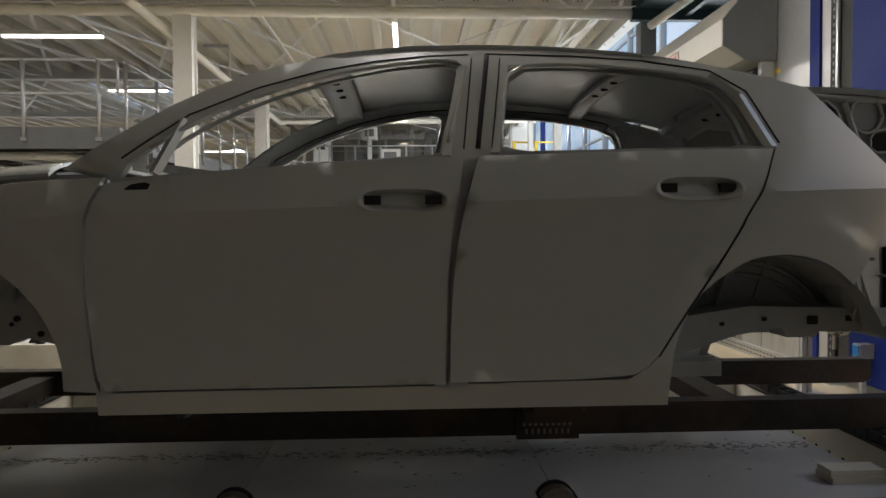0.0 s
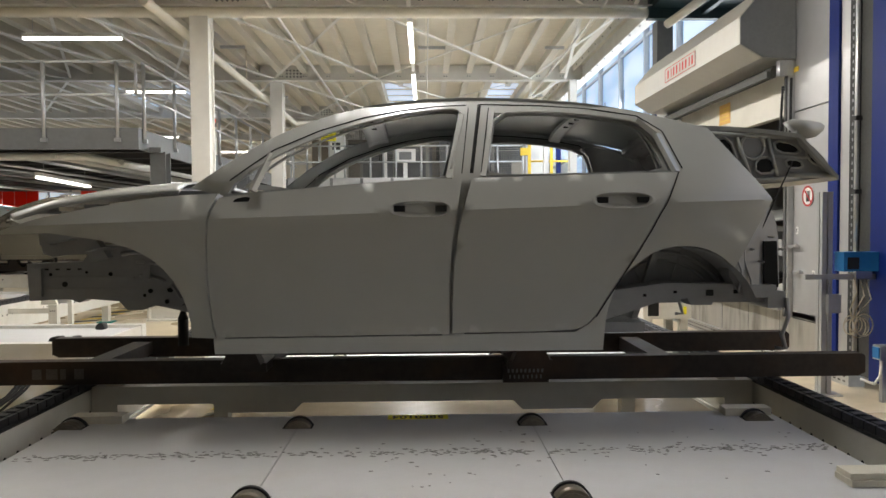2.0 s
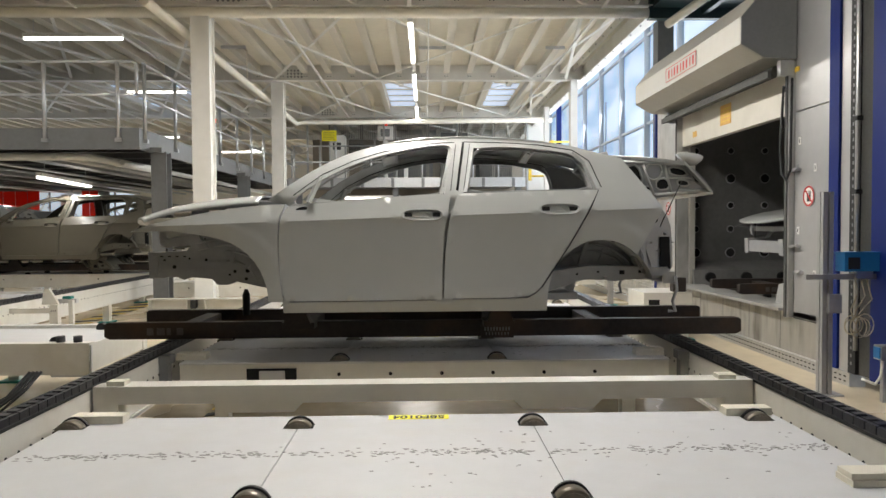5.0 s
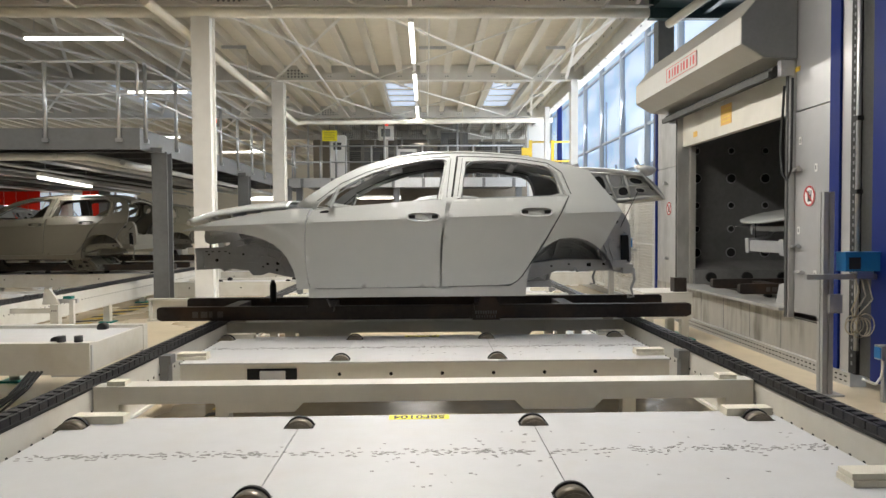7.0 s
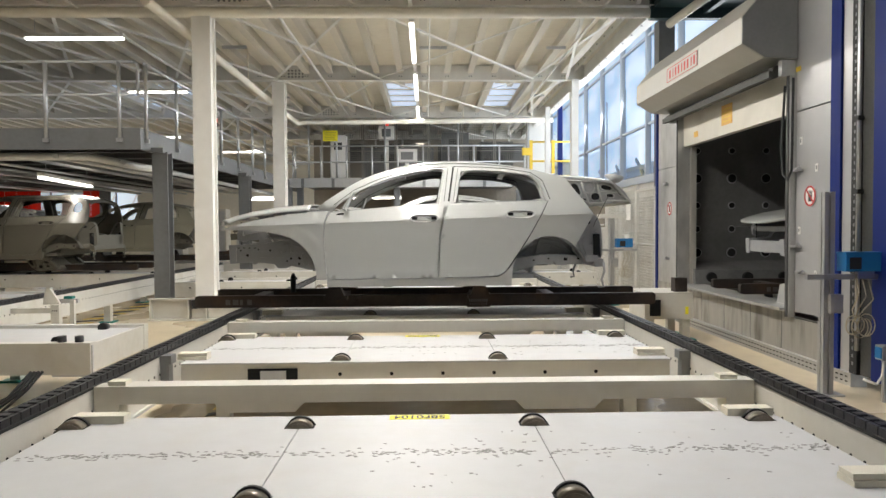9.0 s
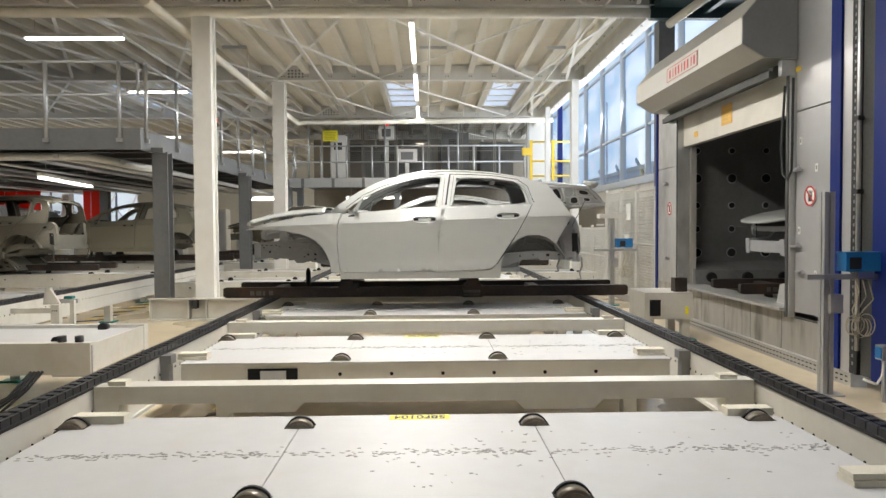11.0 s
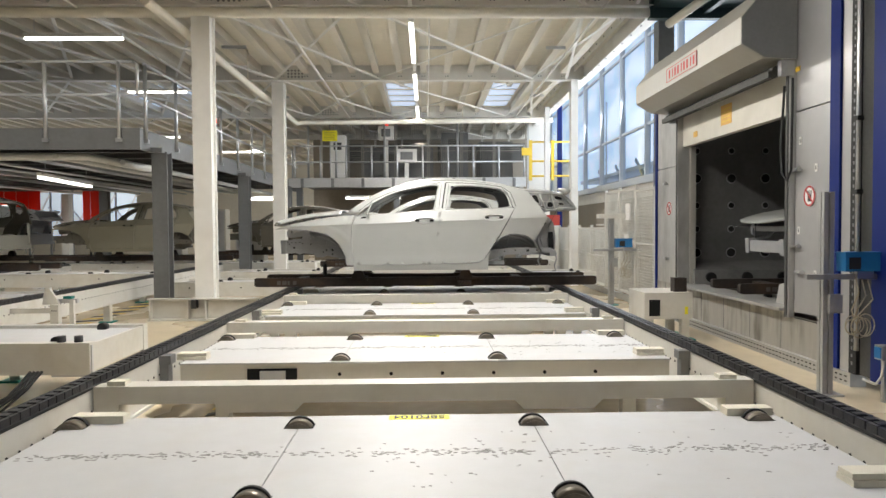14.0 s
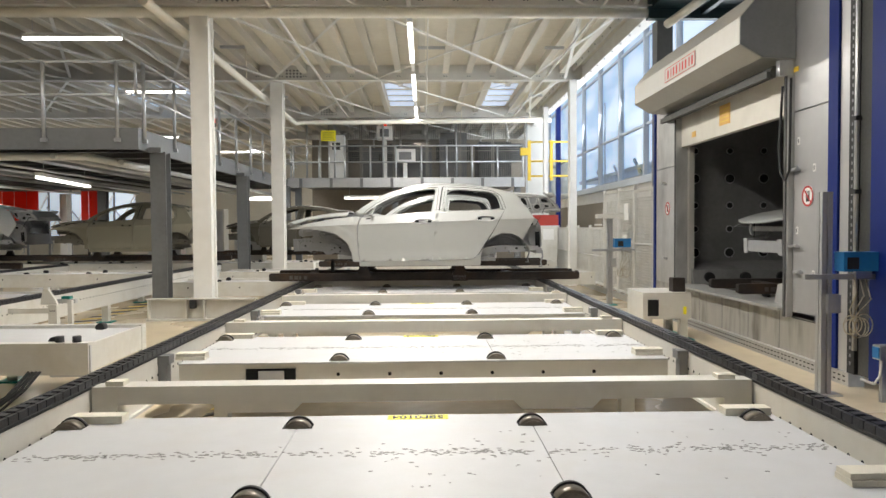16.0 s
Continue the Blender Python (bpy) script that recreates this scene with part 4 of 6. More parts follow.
    part("lock_carrier", box(B(), -2.02, -1.97, -0.6, 0.6, 0.50, 0.56), inner, t, bevel=0.01)
    part("dash_beam", rod(B(), (-0.85, -0.66, 0.62), (-0.85, 0.66, 0.62), 0.035, 12), inner, t)
    part("floor_pan", box(B(), -1.2, 0.95, -0.72, 0.72, 0.06, 0.11), inner, t, bevel=0.01)
    part("boot_floor", box(B(), 0.95, 1.6, -0.6, 0.6, 0.19, 0.24), inner, t, bevel=0.01)
    part("tunnel", prism(B(), [(-0.16, 0.11), (-0.1, 0.3), (0.1, 0.3), (0.16, 0.11)], "x", -1.2, 0.9), inner, t)
    part("rear_bulkhead", prism(B(), [(0.92, 0.11), (0.95, 0.11), (1.12, 0.62), (1.09, 0.62)], "y", -0.6, 0.6), inner, t)
    part("rear_panel", box(B(), 1.58, 1.64, -0.62, 0.62, 0.18, 0.46), inner, t, bevel=0.01)
    part("cross_sill", box(B(), 1.57, 1.66, -0.7, 0.7, 0.17, 0.25), inner, t, bevel=0.01)
    # tailgate, hinged at the roof's rear edge
    gate = new("tailgate")
    gate.parent = t
    gate.matrix_local = pose(1.24, 0, 1.105, 0, tail, 0) @ Matrix.Diagonal((1.08, 1, 1.04, 1))

    def gate_fn(u, v):
        w = 2 * v - 1
        return -0.04 + u * 0.52, w * (0.56 + 0.08 * u), 0.02 - 0.04 * abs(w) ** 3 - 0.05 * u * u
    part("spoiler_skin", grid_sheet(gate_fn, 8, 16, 0.02), paint, gate)

    def low_fn(u, v):
        w = 2 * v - 1
        return 0.50 + 0.20 * u - 0.04 * abs(w) ** 3, w * 0.64, -0.05 - 0.22 * u
    part("gate_lower_skin", grid_sheet(low_fn, 8, 16, 0.02), paint, gate)
    for s in (-1, 1):
        bm = prism(B(), chaikin([(0.02, -0.02), (0.24, -0.035), (0.48, -0.06), (0.60, -0.15), (0.68, -0.27), (0.50, -0.29), (0.28, -0.31), (0.17, -0.24), (0.06, -0.13)], (4, 6)), "y", s * 0.50, s * 0.585)
        gi = part("gate_inner_panel", bm, inner, gate, bevel=0.012)
        for hole in ([(0.09, -0.10), (0.16, -0.085), (0.20, -0.20), (0.155, -0.185)], [(0.385, -0.10), (0.47, -0.115), (0.50, -0.155), (0.40, -0.15)],
                     [(0.30, -0.19), (0.36, -0.18), (0.38, -0.245), (0.30, -0.25)], [(0.53, -0.15), (0.565, -0.165), (0.60, -0.215), (0.555, -0.20)],
                     [(0.44, -0.19), (0.50, -0.195), (0.51, -0.225), (0.45, -0.225)], [(0.21, -0.235), (0.255, -0.235), (0.265, -0.265), (0.225, -0.265)]):
            hl = part("gate_hole", prism(B(), chaikin(hole), "y", s * 0.583, s * 0.591), HOLE, gi)
            cx, cz = sum(p[0] for p in hole) / 4, sum(p[1] for p in hole) / 4
            rim = chaikin([(cx + (p[0] - cx) * 1.25, cz + (p[1] - cz) * 1.25) for p in hole])
            part("gate_lip", pipe(B(), [(px, s * 0.59, pz) for px, pz in rim + rim[:1]], 0.006, 6), paint, hl)
        hoop = [(0.275 + 0.055 * math.cos(a * 0.42), s * 0.592, -0.125 + 0.062 * math.sin(a * 0.42)) for a in range(16)]
        part("gate_hoop", pipe(B(), hoop, 0.007, 6), paint, gi)
        part("gate_hollow", prism(B(), [(0.275 + 0.046 * math.cos(a * 0.524), -0.125 + 0.052 * math.sin(a * 0.524)) for a in range(12)], "y", s * 0.583, s * 0.5895), inner, gi)
        for (xa, za), (xb, zb), rr in (((0.05, -0.06), (0.48, -0.08), 0.012), ((0.345, -0.07), (0.40, -0.29), 0.010), ((0.44, -0.262), (0.66, -0.265), 0.014), ((0.15, -0.22), (0.30, -0.295), 0.012),
                                       ((0.20, -0.08), (0.27, -0.28), 0.012), ((0.50, -0.10), (0.62, -0.24), 0.010), ((0.36, -0.17), (0.55, -0.18), 0.008), ((0.28, -0.29), (0.50, -0.275), 0.013)):
            part("gate_rib", rod(B(), (xa, s * 0.588, za), (xb, s * 0.588, zb), rr, 8), paint, gi)
        part("spoiler_cap", prism(B(), chaikin([(0.40, 0.005), (0.56, -0.01), (0.60, -0.04), (0.53, -0.10), (0.47, -0.06)]), "y", s * 0.585, s * 0.645), paint, gate, bevel=0.012, smooth=True)
        part("gate_hinge", rod(B(), (-0.05, s * 0.35, 0.0), (0.02, s * 0.35, 0.02), 0.02, 8), inner, gate)
    part("gate_crossbar", box(B(), 0.56, 0.66, -0.5, 0.5, -0.27, -0.20), inner, gate, bevel=0.02)
    if tail < 80:
        part("gate_stay", rod(B(), (1.55, -0.66, 0.55), (1.24 + 0.50, -0.60, 0.90), 0.0035, 6), BLACK, t)
    if estate:
        stretch_tail(t)
    return t


def skid(label, group="body skids"):
    t = thing("skid", label, "skid", group=group)
    for y in (-0.41, 0.41):
        bm = prism(B(), [(-2.44, 0.02), (-2.40, 0.0), (2.40, 0.0), (2.44, 0.02), (2.44, 0.11), (2.42, 0.125), (-2.42, 0.125), (-2.44, 0.11)], "y", y - 0.04, y + 0.04)
        part("runner", bm, SKID, t, "heat-browned box-section runner", bevel=0.004)
    for x in (-1.85, -0.95, 0.55, 1.35):
        part("cross_tube", box(B(), x - 0.06, x + 0.06, -0.37, 0.37, 0.02, 0.10), SKID, t, bevel=0.004)
    for x in (-0.95, 0.55):
        for y in (-0.60, 0.60):
            br = part("support_bracket", box(B(), x - 0.12, x + 0.12, min(y, y * 0.61), max(y, y * 0.61), 0.09, 0.135), SKID, t, bevel=0.005)
            part("support_pad", prism(B(), [(x - 0.10, 0.135), (x + 0.10, 0.135), (x + 0.05, 0.25), (x - 0.05, 0.25)], "y", y - 0.05, y + 0.05), SKID, br, bevel=0.006)
    for x, y in ((-1.53, 0.20),):
        pin = part("locating_pin", rod(B(), (x, y, 0.10), (x, y, 0.27), 0.032, 14), BLACK, t, "black locating pin")
        part("pin_tip", rod(B(), (x, y, 0.27), (x, y, 0.32), 0.032, 14, 0.014), BLACK, pin)
    tag = part("code_plate", box(B(), 0.42, 0.67, -0.475, -0.46, -0.01, 0.10), SKID, t, "punched steel code plate", bevel=0.002)
    for k in range(9):
        part("code_slot", box(B(), 0.445 + k * 0.023, 0.456 + k * 0.023, -0.4775, -0.474, 0.045, 0.08), GREYSTEEL, tag)
    for k in range(8):
        part("code_slot", box(B(), 0.455 + k * 0.024, 0.463 + k * 0.024, -0.4775, -0.474, 0.012, 0.032), GREYSTEEL, tag)
    for k, w in enumerate((0.05, 0.06, 0.03, 0.05)):
        part("chalk_mark", box(B(), -2.12 + k * 0.075, -2.12 + k * 0.075 + w, -0.4515, -0.4495, 0.03, 0.085), CHALK, t)
    return t


X0, SPEED, START = 0.12, 0.5185, 2.20
main_car = car("bare grey-primed car body with raised tailgate, riding on a skid", BODY, BODYIN, "car bodies", tail=0)
main_skid = skid("long dark burnt steel skid carrying the grey car body")


def parked(x, y, z, label, paint, inner, tail, estate=False):
    c = car(label, paint, inner, "car bodies", tail=tail, estate=estate)
    c.matrix_world = pose(x + X0, y, z + 0.26)
    k = copy_thing(main_skid, pose(x, y + 0.15, z))
    k["label"] = "dark burnt steel skid under a waiting car body"
    return c, k


booth_car = copy_thing(main_car, pose(6.36, 8.75, 0.90))
booth_car["label"] = "primed car body waiting inside the open booth"
booth_skid = copy_thing(main_skid, pose(6.24, 8.9, 0.64))
booth_skid["label"] = "dark steel skid resting on the booth's rollers"
ahead_car = copy_thing(main_car, pose(0.3, 15.4, 0.90))
ahead_car["label"] = "grey-primed car body waiting further along the line"
ahead_skid = copy_thing(main_skid, pose(0.18, 15.55, 0.64))
ahead_skid["label"] = "dark steel skid under the farther grey body"
side_car, side_skid = parked(-7.2, 14.7, 0.64, "olive-grey primed car body with closed tailgate on a skid", OLIVE, OLIVEIN, 58, True)
parked(-7.5, 18.9, 0.64, "dull olive car body waiting under the platform", LITOLIVE, OLIVEIN, 62)
parked(-4.02, 22.4, 0.64, "dark olive car body in the shade under the platform", OLIVE, OLIVEIN, 0)
c3 = copy_thing(main_car, pose(-12.1, 19.4, 0.90))
c3["label"] = "pale car body with raised tailgate under the platform"
copy_thing(main_skid, pose(-12.2, 19.55, 0.64))["label"] = "dark steel skid under a pale car body"


# ---- roller conveyors across the hall ----
def roller_line(x0, x1, y, label, z=0.53, width=0.9, step=0.62):
    t = thing("roller_conveyor", label, "conveyor", (x0, y, 0), "roller conveyors")
    n = x1 - x0
    for yy in (-width / 2, width / 2):
        bm = B()
        box(bm, 0, n, yy - 0.05, yy + 0.05, z - 0.26, z)
        part("side_beam", bm, CREAM, t, bevel=0.006)
        x = 0.3
        while x < n:
            part("bolt", rod(B(), (x, yy - 0.056, z - 0.1), (x, yy - 0.048, z - 0.1), 0.014, 8), HOLE, t)
            x += step * 1.5
    part("end_beam", box(B(), n - 0.03, n - 0.004, -width / 2 + 0.052, width / 2 - 0.052, z - 0.24, z - 0.012), CREAM, t, bevel=0.004)
    part("cover_sheet", box(B(), 0.01, n - 0.04, -width / 2 + 0.05, width / 2 - 0.05, z - 0.05, z - 0.03), TABLE, t)
    x = n - 0.35
    while x > 0.1:
        for yy in (-width / 2 + 0.13, width / 2 - 0.13):
            part("roller", rod(B(), (x, yy - 0.04, z - 0.01), (x, yy + 0.04, z - 0.01), 0.042, 16), BLACK, t)
        x -= step * 2
    x = 0.4
    while x < n:
        for yy in (-width / 2, width / 2):
            part("leg", box(B(), x - 0.05, x + 0.05, yy - 0.045, yy + 0.045, 0.02, z - 0.26), CREAM, t)
            part("foot", box(B(), x - 0.12, x + 0.12, yy - 0.1, yy + 0.1, 0, 0.02), GREEN, t, "teal foot plate")
        x += 1.7
    return t


roller_line(-9.5, -2.75, 6.4, "cream roller conveyor ending beside the chain rail", 0.55, 1.1)
roller_line(-14, -5.25, 10.4, "cream roller conveyor of the neighbouring line", 0.53, 1.0)
roller_line(-18, -5.2, 14.8, "cream roller conveyor under the platform", 0.58, 1.0)
roller_line(-18, -2.9, 19.0, "cream roller conveyor under the platform", 0.58, 1.0)
roller_line(-4.6, -2.2, 13.4, "short cream roller conveyor beside the line", 0.5, 0.9)
roller_line(-4.6, -2.2, 16.4, "short cream roller conveyor beside the line", 0.5, 0.9)
roller_line(2.3, 3.6, 15.4, "short cream roller conveyor beside the fence", 0.5, 0.95)
roller_line(4.1, 8.6, 8.9, "roller conveyor inside the booth", 0.55, 0.95)
roller_line(-3.5, 3.5, 19.4, "cream roller conveyor across the end of the line", 0.55, 1.0)

# end plate, bolts and loose cables of the nearest side conveyor
t = thing("conveyor_end_plate", "cream bolted end plate on the side conveyor", "end plate", (-2.75, 5.85, 0))
part("plate", box(B(), -0.32, 0.012, -0.035, -0.012, 0.27, 0.53), TABLE, t, bevel=0.004)
for x in (-0.24, -0.14):
    for z in (0.33, 0.40, 0.47):
        part("bolt", rod(B(), (x, -0.045, z), (x, -0.034, z), 0.012, 8), GALV, t)
part("slot", box(B(), -0.31, -0.29, -0.037, -0.0345, 0.33, 0.45), HOLE, t)
for k in range(2):
    part("stop_knob", rod(B(), (-0.12 - 0.14 * k, 0.02, 0.53), (-0.12 - 0.14 * k, 0.02, 0.60), 0.035, 12), BLACK, t)
for k in range(4):
    solo("loose_cable", pipe(B(), [(-3.2 + 0.03 * k, 5.75, 0.33), (-3.3 + 0.05 * k, 5.6, 0.16 + 0.02 * k), (-3.5 + 0.06 * k, 5.5, 0.05), (-3.9, 5.45 + 0.05 * k, 0.02), (-4.4, 5.5, 0.015)], 0.012, 6), BLACK, "black cable hanging from the side conveyor", "cable", "loose cables")

# drive unit beside the booth
t = thing("drive_unit", "white drive housing with open side beside the rail", "drive unit", (2.79, 8.95, 0))
bm = B()
box(bm, 0, 0.62, 0, 0.04, 0.28, 0.60)
box(bm, 0, 0.62, 0.66, 0.7, 0.28, 0.60)
box(bm, 0, 0.04, 0.04, 0.66, 0.28, 0.60)
box(bm, 0.58, 0.62, 0.04, 0.66, 0.28, 0.60)
box(bm, 0, 0.62, 0, 0.7, 0.60, 0.62)
part("housing", bm, CREAM, t, bevel=0.006)
part("opening", box(B(), 0.06, 0.20, -0.006, 0.002, 0.32, 0.53), HOLE, t)
for x in (0.08, 0.54):
    for y in (0.08, 0.62):
        part("leg", box(B(), x - 0.05, x + 0.05, y - 0.05, y + 0.05, 0.02, 0.28), CREAM, t)
        part("foot", box(B(), x - 0.12, x + 0.12, y - 0.1, y + 0.1, 0, 0.02), GREEN, t)
part("stop_post", box(B(), 0.42, 0.58, 0.10, 0.25, 0.62, 0.80), SKID, t, "dark steel stop", bevel=0.01)
part("warning_plate", box(B(), 0.52, 0.56, -0.004, 0.0, 0.34, 0.44), YELLOWSIGN, t)

# channel beam at the foot of the first column
t = thing("floor_channel", "white steel channel beam lying on the floor by the columns", "steel beam", (-4.45, 11.45, 0))
bm = B()
box(bm, 0, 1.75, 0, 0.03, 0.03, 0.36)
box(bm, 0, 1.75, -0.12, 0.0, 0.34, 0.36)
box(bm, 0, 1.75, -0.12, 0.0, 0.0, 0.03)
part("channel", bm, CREAM, t)
for x in (0.02, 0.62, 0.9, 1.7):
    part("stiffener", box(B(), x, x + 0.02, -0.11, 0.0, 0.03, 0.34), CREAM, t)
part("junction_box", box(B(), 0.70, 0.78, -0.14, -0.02, 0.2, 0.34), BLACK, t)

# hazard stripes on the floor
t = thing("hazard_stripe", "worn yellow and black stripes painted on the floor", "floor marking", (-5.62, 10.1, 0), kind="structure")
for k in range(16):
    part("stripe", prism(B(), [(0, k * 0.3), (0.35, k * 0.3 + 0.18), (0.35, k * 0.3 + 0.33), (0, k * 0.3 + 0.15)], "z", 0.001, 0.004), YELLOW if k % 2 else HAZBLACK, t)
t = thing("hazard_stripe", "worn yellow and black stripes painted on the floor", "floor marking", (-1.75, 4.35, 0), kind="structure")
for k in range(8):
    part("stripe", prism(B(), [(0, k * 0.2), (0.2, k * 0.2 + 0.12), (0.2, k * 0.2 + 0.22), (0, k * 0.2 + 0.1)], "z", 0.001, 0.004), YELLOW if k % 2 else HAZBLACK, t)

# upright fittings beside the neighbouring rail
for x, y, h in ((-2.35, 12.9, 0.5), (-2.2, 10.9, 0.28), (-2.3, 8.1, 0.2)):
    t = thing("stand_bracket", "short white steel stand with teal foot", "stand", (x, y, 0), "rail stands")
    part("post", box(B(), -0.07, 0.07, -0.05, 0.05, 0.02, h), CREAM, t, bevel=0.004)
    part("foot", box(B(), -0.14, 0.14, -0.1, 0.1, 0, 0.02), GREEN, t)
    part("cap", box(B(), -0.10, 0.10, -0.07, 0.07, h, h + 0.03), TABLE, t)

t = thing("lift_stand", "white steel lever stand with teal foot beside the neighbouring rail", "stand", (-4.47, 8.6, 0), "rail stands")
part("post", box(B(), -0.05, 0.05, -0.04, 0.04, 0.02, 0.57), CREAM, t, bevel=0.004)
part("post", box(B(), 0.15, 0.20, 0.02, 0.07, 0.02, 0.62), CREAM, t, bevel=0.004)
part("foot", box(B(), -0.12, 0.12, -0.09, 0.09, 0, 0.02), GREEN, t)
part("gusset", prism(B(), [(-0.15, 0.575), (0.05, 0.575), (0.02, 0.64), (-0.06, 0.76), (-0.12, 0.76)], "y", -0.02, 0.02), CREAM, t, bevel=0.004)
part("top_arm", box(B(), -0.05, 0.22, 0.075, 0.13, 0.58, 0.63), TABLE, t, bevel=0.004)
part("side_arm", box(B(), -0.75, -0.052, -0.03, 0.03, 0.47, 0.53), CREAM, t, bevel=0.004)
part("cap", box(B(), 0.06, 0.16, 0.06, 0.14, 0.632, 0.665), GREEN, t, bevel=0.004)
for k in range(3):
    part("bolt", rod(B(), (-0.025 + 0.025 * k, -0.046, 0.50), (-0.025 + 0.025 * k, -0.039, 0.50), 0.007, 8), HOLE, t)

# ---- platforms ----
PLAT_Z = 3.13


def handrail(t, pts, z, posts, toe=False):
    for a, b in zip(pts, pts[1:]):
        for h in (1.09, 0.55):
            part("rail", rod(B(), (a[0], a[1], z + h), (b[0], b[1], z + h), 0.027, 8), GALV, t)
    for x, y in posts:
        bm = rod(B(), (x, y, z - 0.18), (x, y, z + 1.09), 0.033, 8)
        box(bm, x - 0.05, x + 0.05, y - 0.03, y + 0.03, z - 0.22, z - 0.16)
        part("rail_post", bm, GALV, t)


t = thing("steel_platform", "grey steel platform on posts with tube handrails", "platform", (0, 0, 0))
part("deck", box(B(), -22, -4.76, 11.86, 26.2, PLAT_Z - 0.06, PLAT_Z), GREYSTEEL, t)
part("edge_beam", box(B(), -22, -4.70, 11.80, 11.86, PLAT_Z - 0.34, PLAT_Z + 0.01), GREYSTEEL, t, bevel=0.004)
part("edge_beam", box(B(), -4.76, -4.70, 11.86, 26.2, PLAT_Z - 0.34, PLAT_Z + 0.01), GREYSTEEL, t, bevel=0.004)
# joists get a darker steel than the deck, underside shade put into the colour
y = 12.9
while y < 26:
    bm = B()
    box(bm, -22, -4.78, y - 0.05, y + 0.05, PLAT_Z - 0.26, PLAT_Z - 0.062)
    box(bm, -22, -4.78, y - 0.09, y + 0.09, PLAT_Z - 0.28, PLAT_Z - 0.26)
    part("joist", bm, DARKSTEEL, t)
    y += 1.1
for y in (12.35, 17.9, 23.4):
    for x in (-4.55, -10.5 if y > 20 else -11.8, -16.5):
        bm = B()
        ibeam(bm, x, y, 0, PLAT_Z - 0.34, 0.26, 0.025)
        box(bm, x - 0.045, x + 0.045, y - 0.11, y + 0.11, 0, PLAT_Z - 0.34)
        part("support_post", bm, GREYSTEEL, t)
        part("head_beam", box(B(), x - 0.1, x + 0.1, y - 0.25, y + 0.25, PLAT_Z - 0.36, PLAT_Z - 0.28), GREYSTEEL, t)
handrail(t, [(-22, 11.78), (-4.78, 11.78)], PLAT_Z, [(-6.22 - 1.18 * k, 11.78) for k in range(9)] + [(-5.03, 11.78)])
handrail(t, [(-4.68, 11.95), (-4.68, 26)], PLAT_Z, [(-4.68, 12.0 + 1.45 * k) for k in range(10)])
part("rail_return", pipe(B(), [(-4.78, 11.78, PLAT_Z + 1.09), (-4.72, 11.78, PLAT_Z + 1.05), (-4.72, 11.78, PLAT_Z + 0.55)], 0.027, 8), GALV, t)

# pipes and trays below the platform
for x, y0, y1, z, r, m in ((-6.2, 12.0, 25, 2.70, 0.05, CREAM), (-7.6, 12.2, 25, 2.66, 0.03, GALV), (-8.4, 12.2, 25, 2.68, 0.03, GALV), (-10.0, 12.2, 25, 2.70, 0.04, GALV), (-5.2, 12.3, 25, 2.62, 0.05, CREAM)):
    solo("service_pipe", rod(B(), (x, y0, z), (x, y1, z), r, 10), m, "straight service pipe fixed under the platform", "pipe", "pipes under the platform")
solo("service_pipe", pipe(B(), [(-20, 12.1, 2.70), (-5.7, 12.1, 2.70), (-5.3, 12.4, 2.62), (-4.9, 13.6, 2.55)], 0.065, 10), CREAM, "cream pipe bent under the platform edge", "pipe", "pipes under the platform")
for x in (-6.8, -9.2, -12.0):
    solo("cable_tray", box(B(), x - 0.15, x + 0.15, 12.1, 25.5, 2.68, 2.74), GALV, "perforated metal cable tray under the platform", "cable tray", "cable trays")

t = thing("far_platform", "grey steel gallery with handrails and caged machines", "platform", (0, 24, 0))
part("deck", box(B(), -4.6, 3.4, 0, 5, PLAT_Z - 0.1, PLAT_Z), GREYSTEEL, t)
part("edge_beam", box(B(), -4.6, 3.4, -0.08, 0, PLAT_Z - 0.3, PLAT_Z + 0.02), GALV, t, bevel=0.004)
for k in range(8):
    part("beam_rib", box(B(), -4.2 + k * 1.02, -4.1 + k * 1.02, -0.12, -0.08, PLAT_Z - 0.3, PLAT_Z), GREYSTEEL, t)
for x in (-4.3, -1.0, 3.2):
    part("support_post", box(B(), x - 0.1, x + 0.1, 0.2, 0.4, 0, PLAT_Z - 0.1), GREYSTEEL, t)
bm_posts = [(-4.4 + 0.86 * k, -0.03) for k in range(10)]
handrail(t, [(-4.5, -0.03), (3.35, -0.03)], PLAT_Z, bm_posts)


def mesh_panel(parent, w, h, at, m, axis="x", pitch=0.06, wire=0.006, name="mesh_panel"):
    """Welded wire in a frame, standing along x or y from its lower corner."""
    fr, wi = B(), B()
    for a, b, c, d in ((0, 0.04, 0, h), (w - 0.04, w, 0, h), (0.04, w - 0.04, 0, 0.04), (0.04, w - 0.04, h - 0.04, h), (0.04, w - 0.04, h * 0.5 - 0.015, h * 0.5 + 0.015)):
        box(fr, a, b, -0.02, 0.02, c, d)
    k = pitch
    while k < w - 0.04:
        box(wi, k - wire / 2, k + wire / 2, -wire / 2, wire / 2, 0.02, h - 0.02)
        k += pitch
    k = pitch
    while k < h - 0.04:
        box(wi, 0.02, w - 0.02, -wire / 2, wire / 2, k - wire / 2, k + wire / 2)
        k += pitch
    rot = Matrix.Rotation(radians(90), 4, "Z") if axis == "y" else Matrix.Identity(4)
    for bm in (fr, wi):
        bmesh.ops.transform(bm, matrix=Matrix.Translation(at) @ rot, verts=bm.verts)
    p = part(name, fr, m, parent)
    tagged(part("wire_mesh", wi, m, p), kind="stuff")
    return p


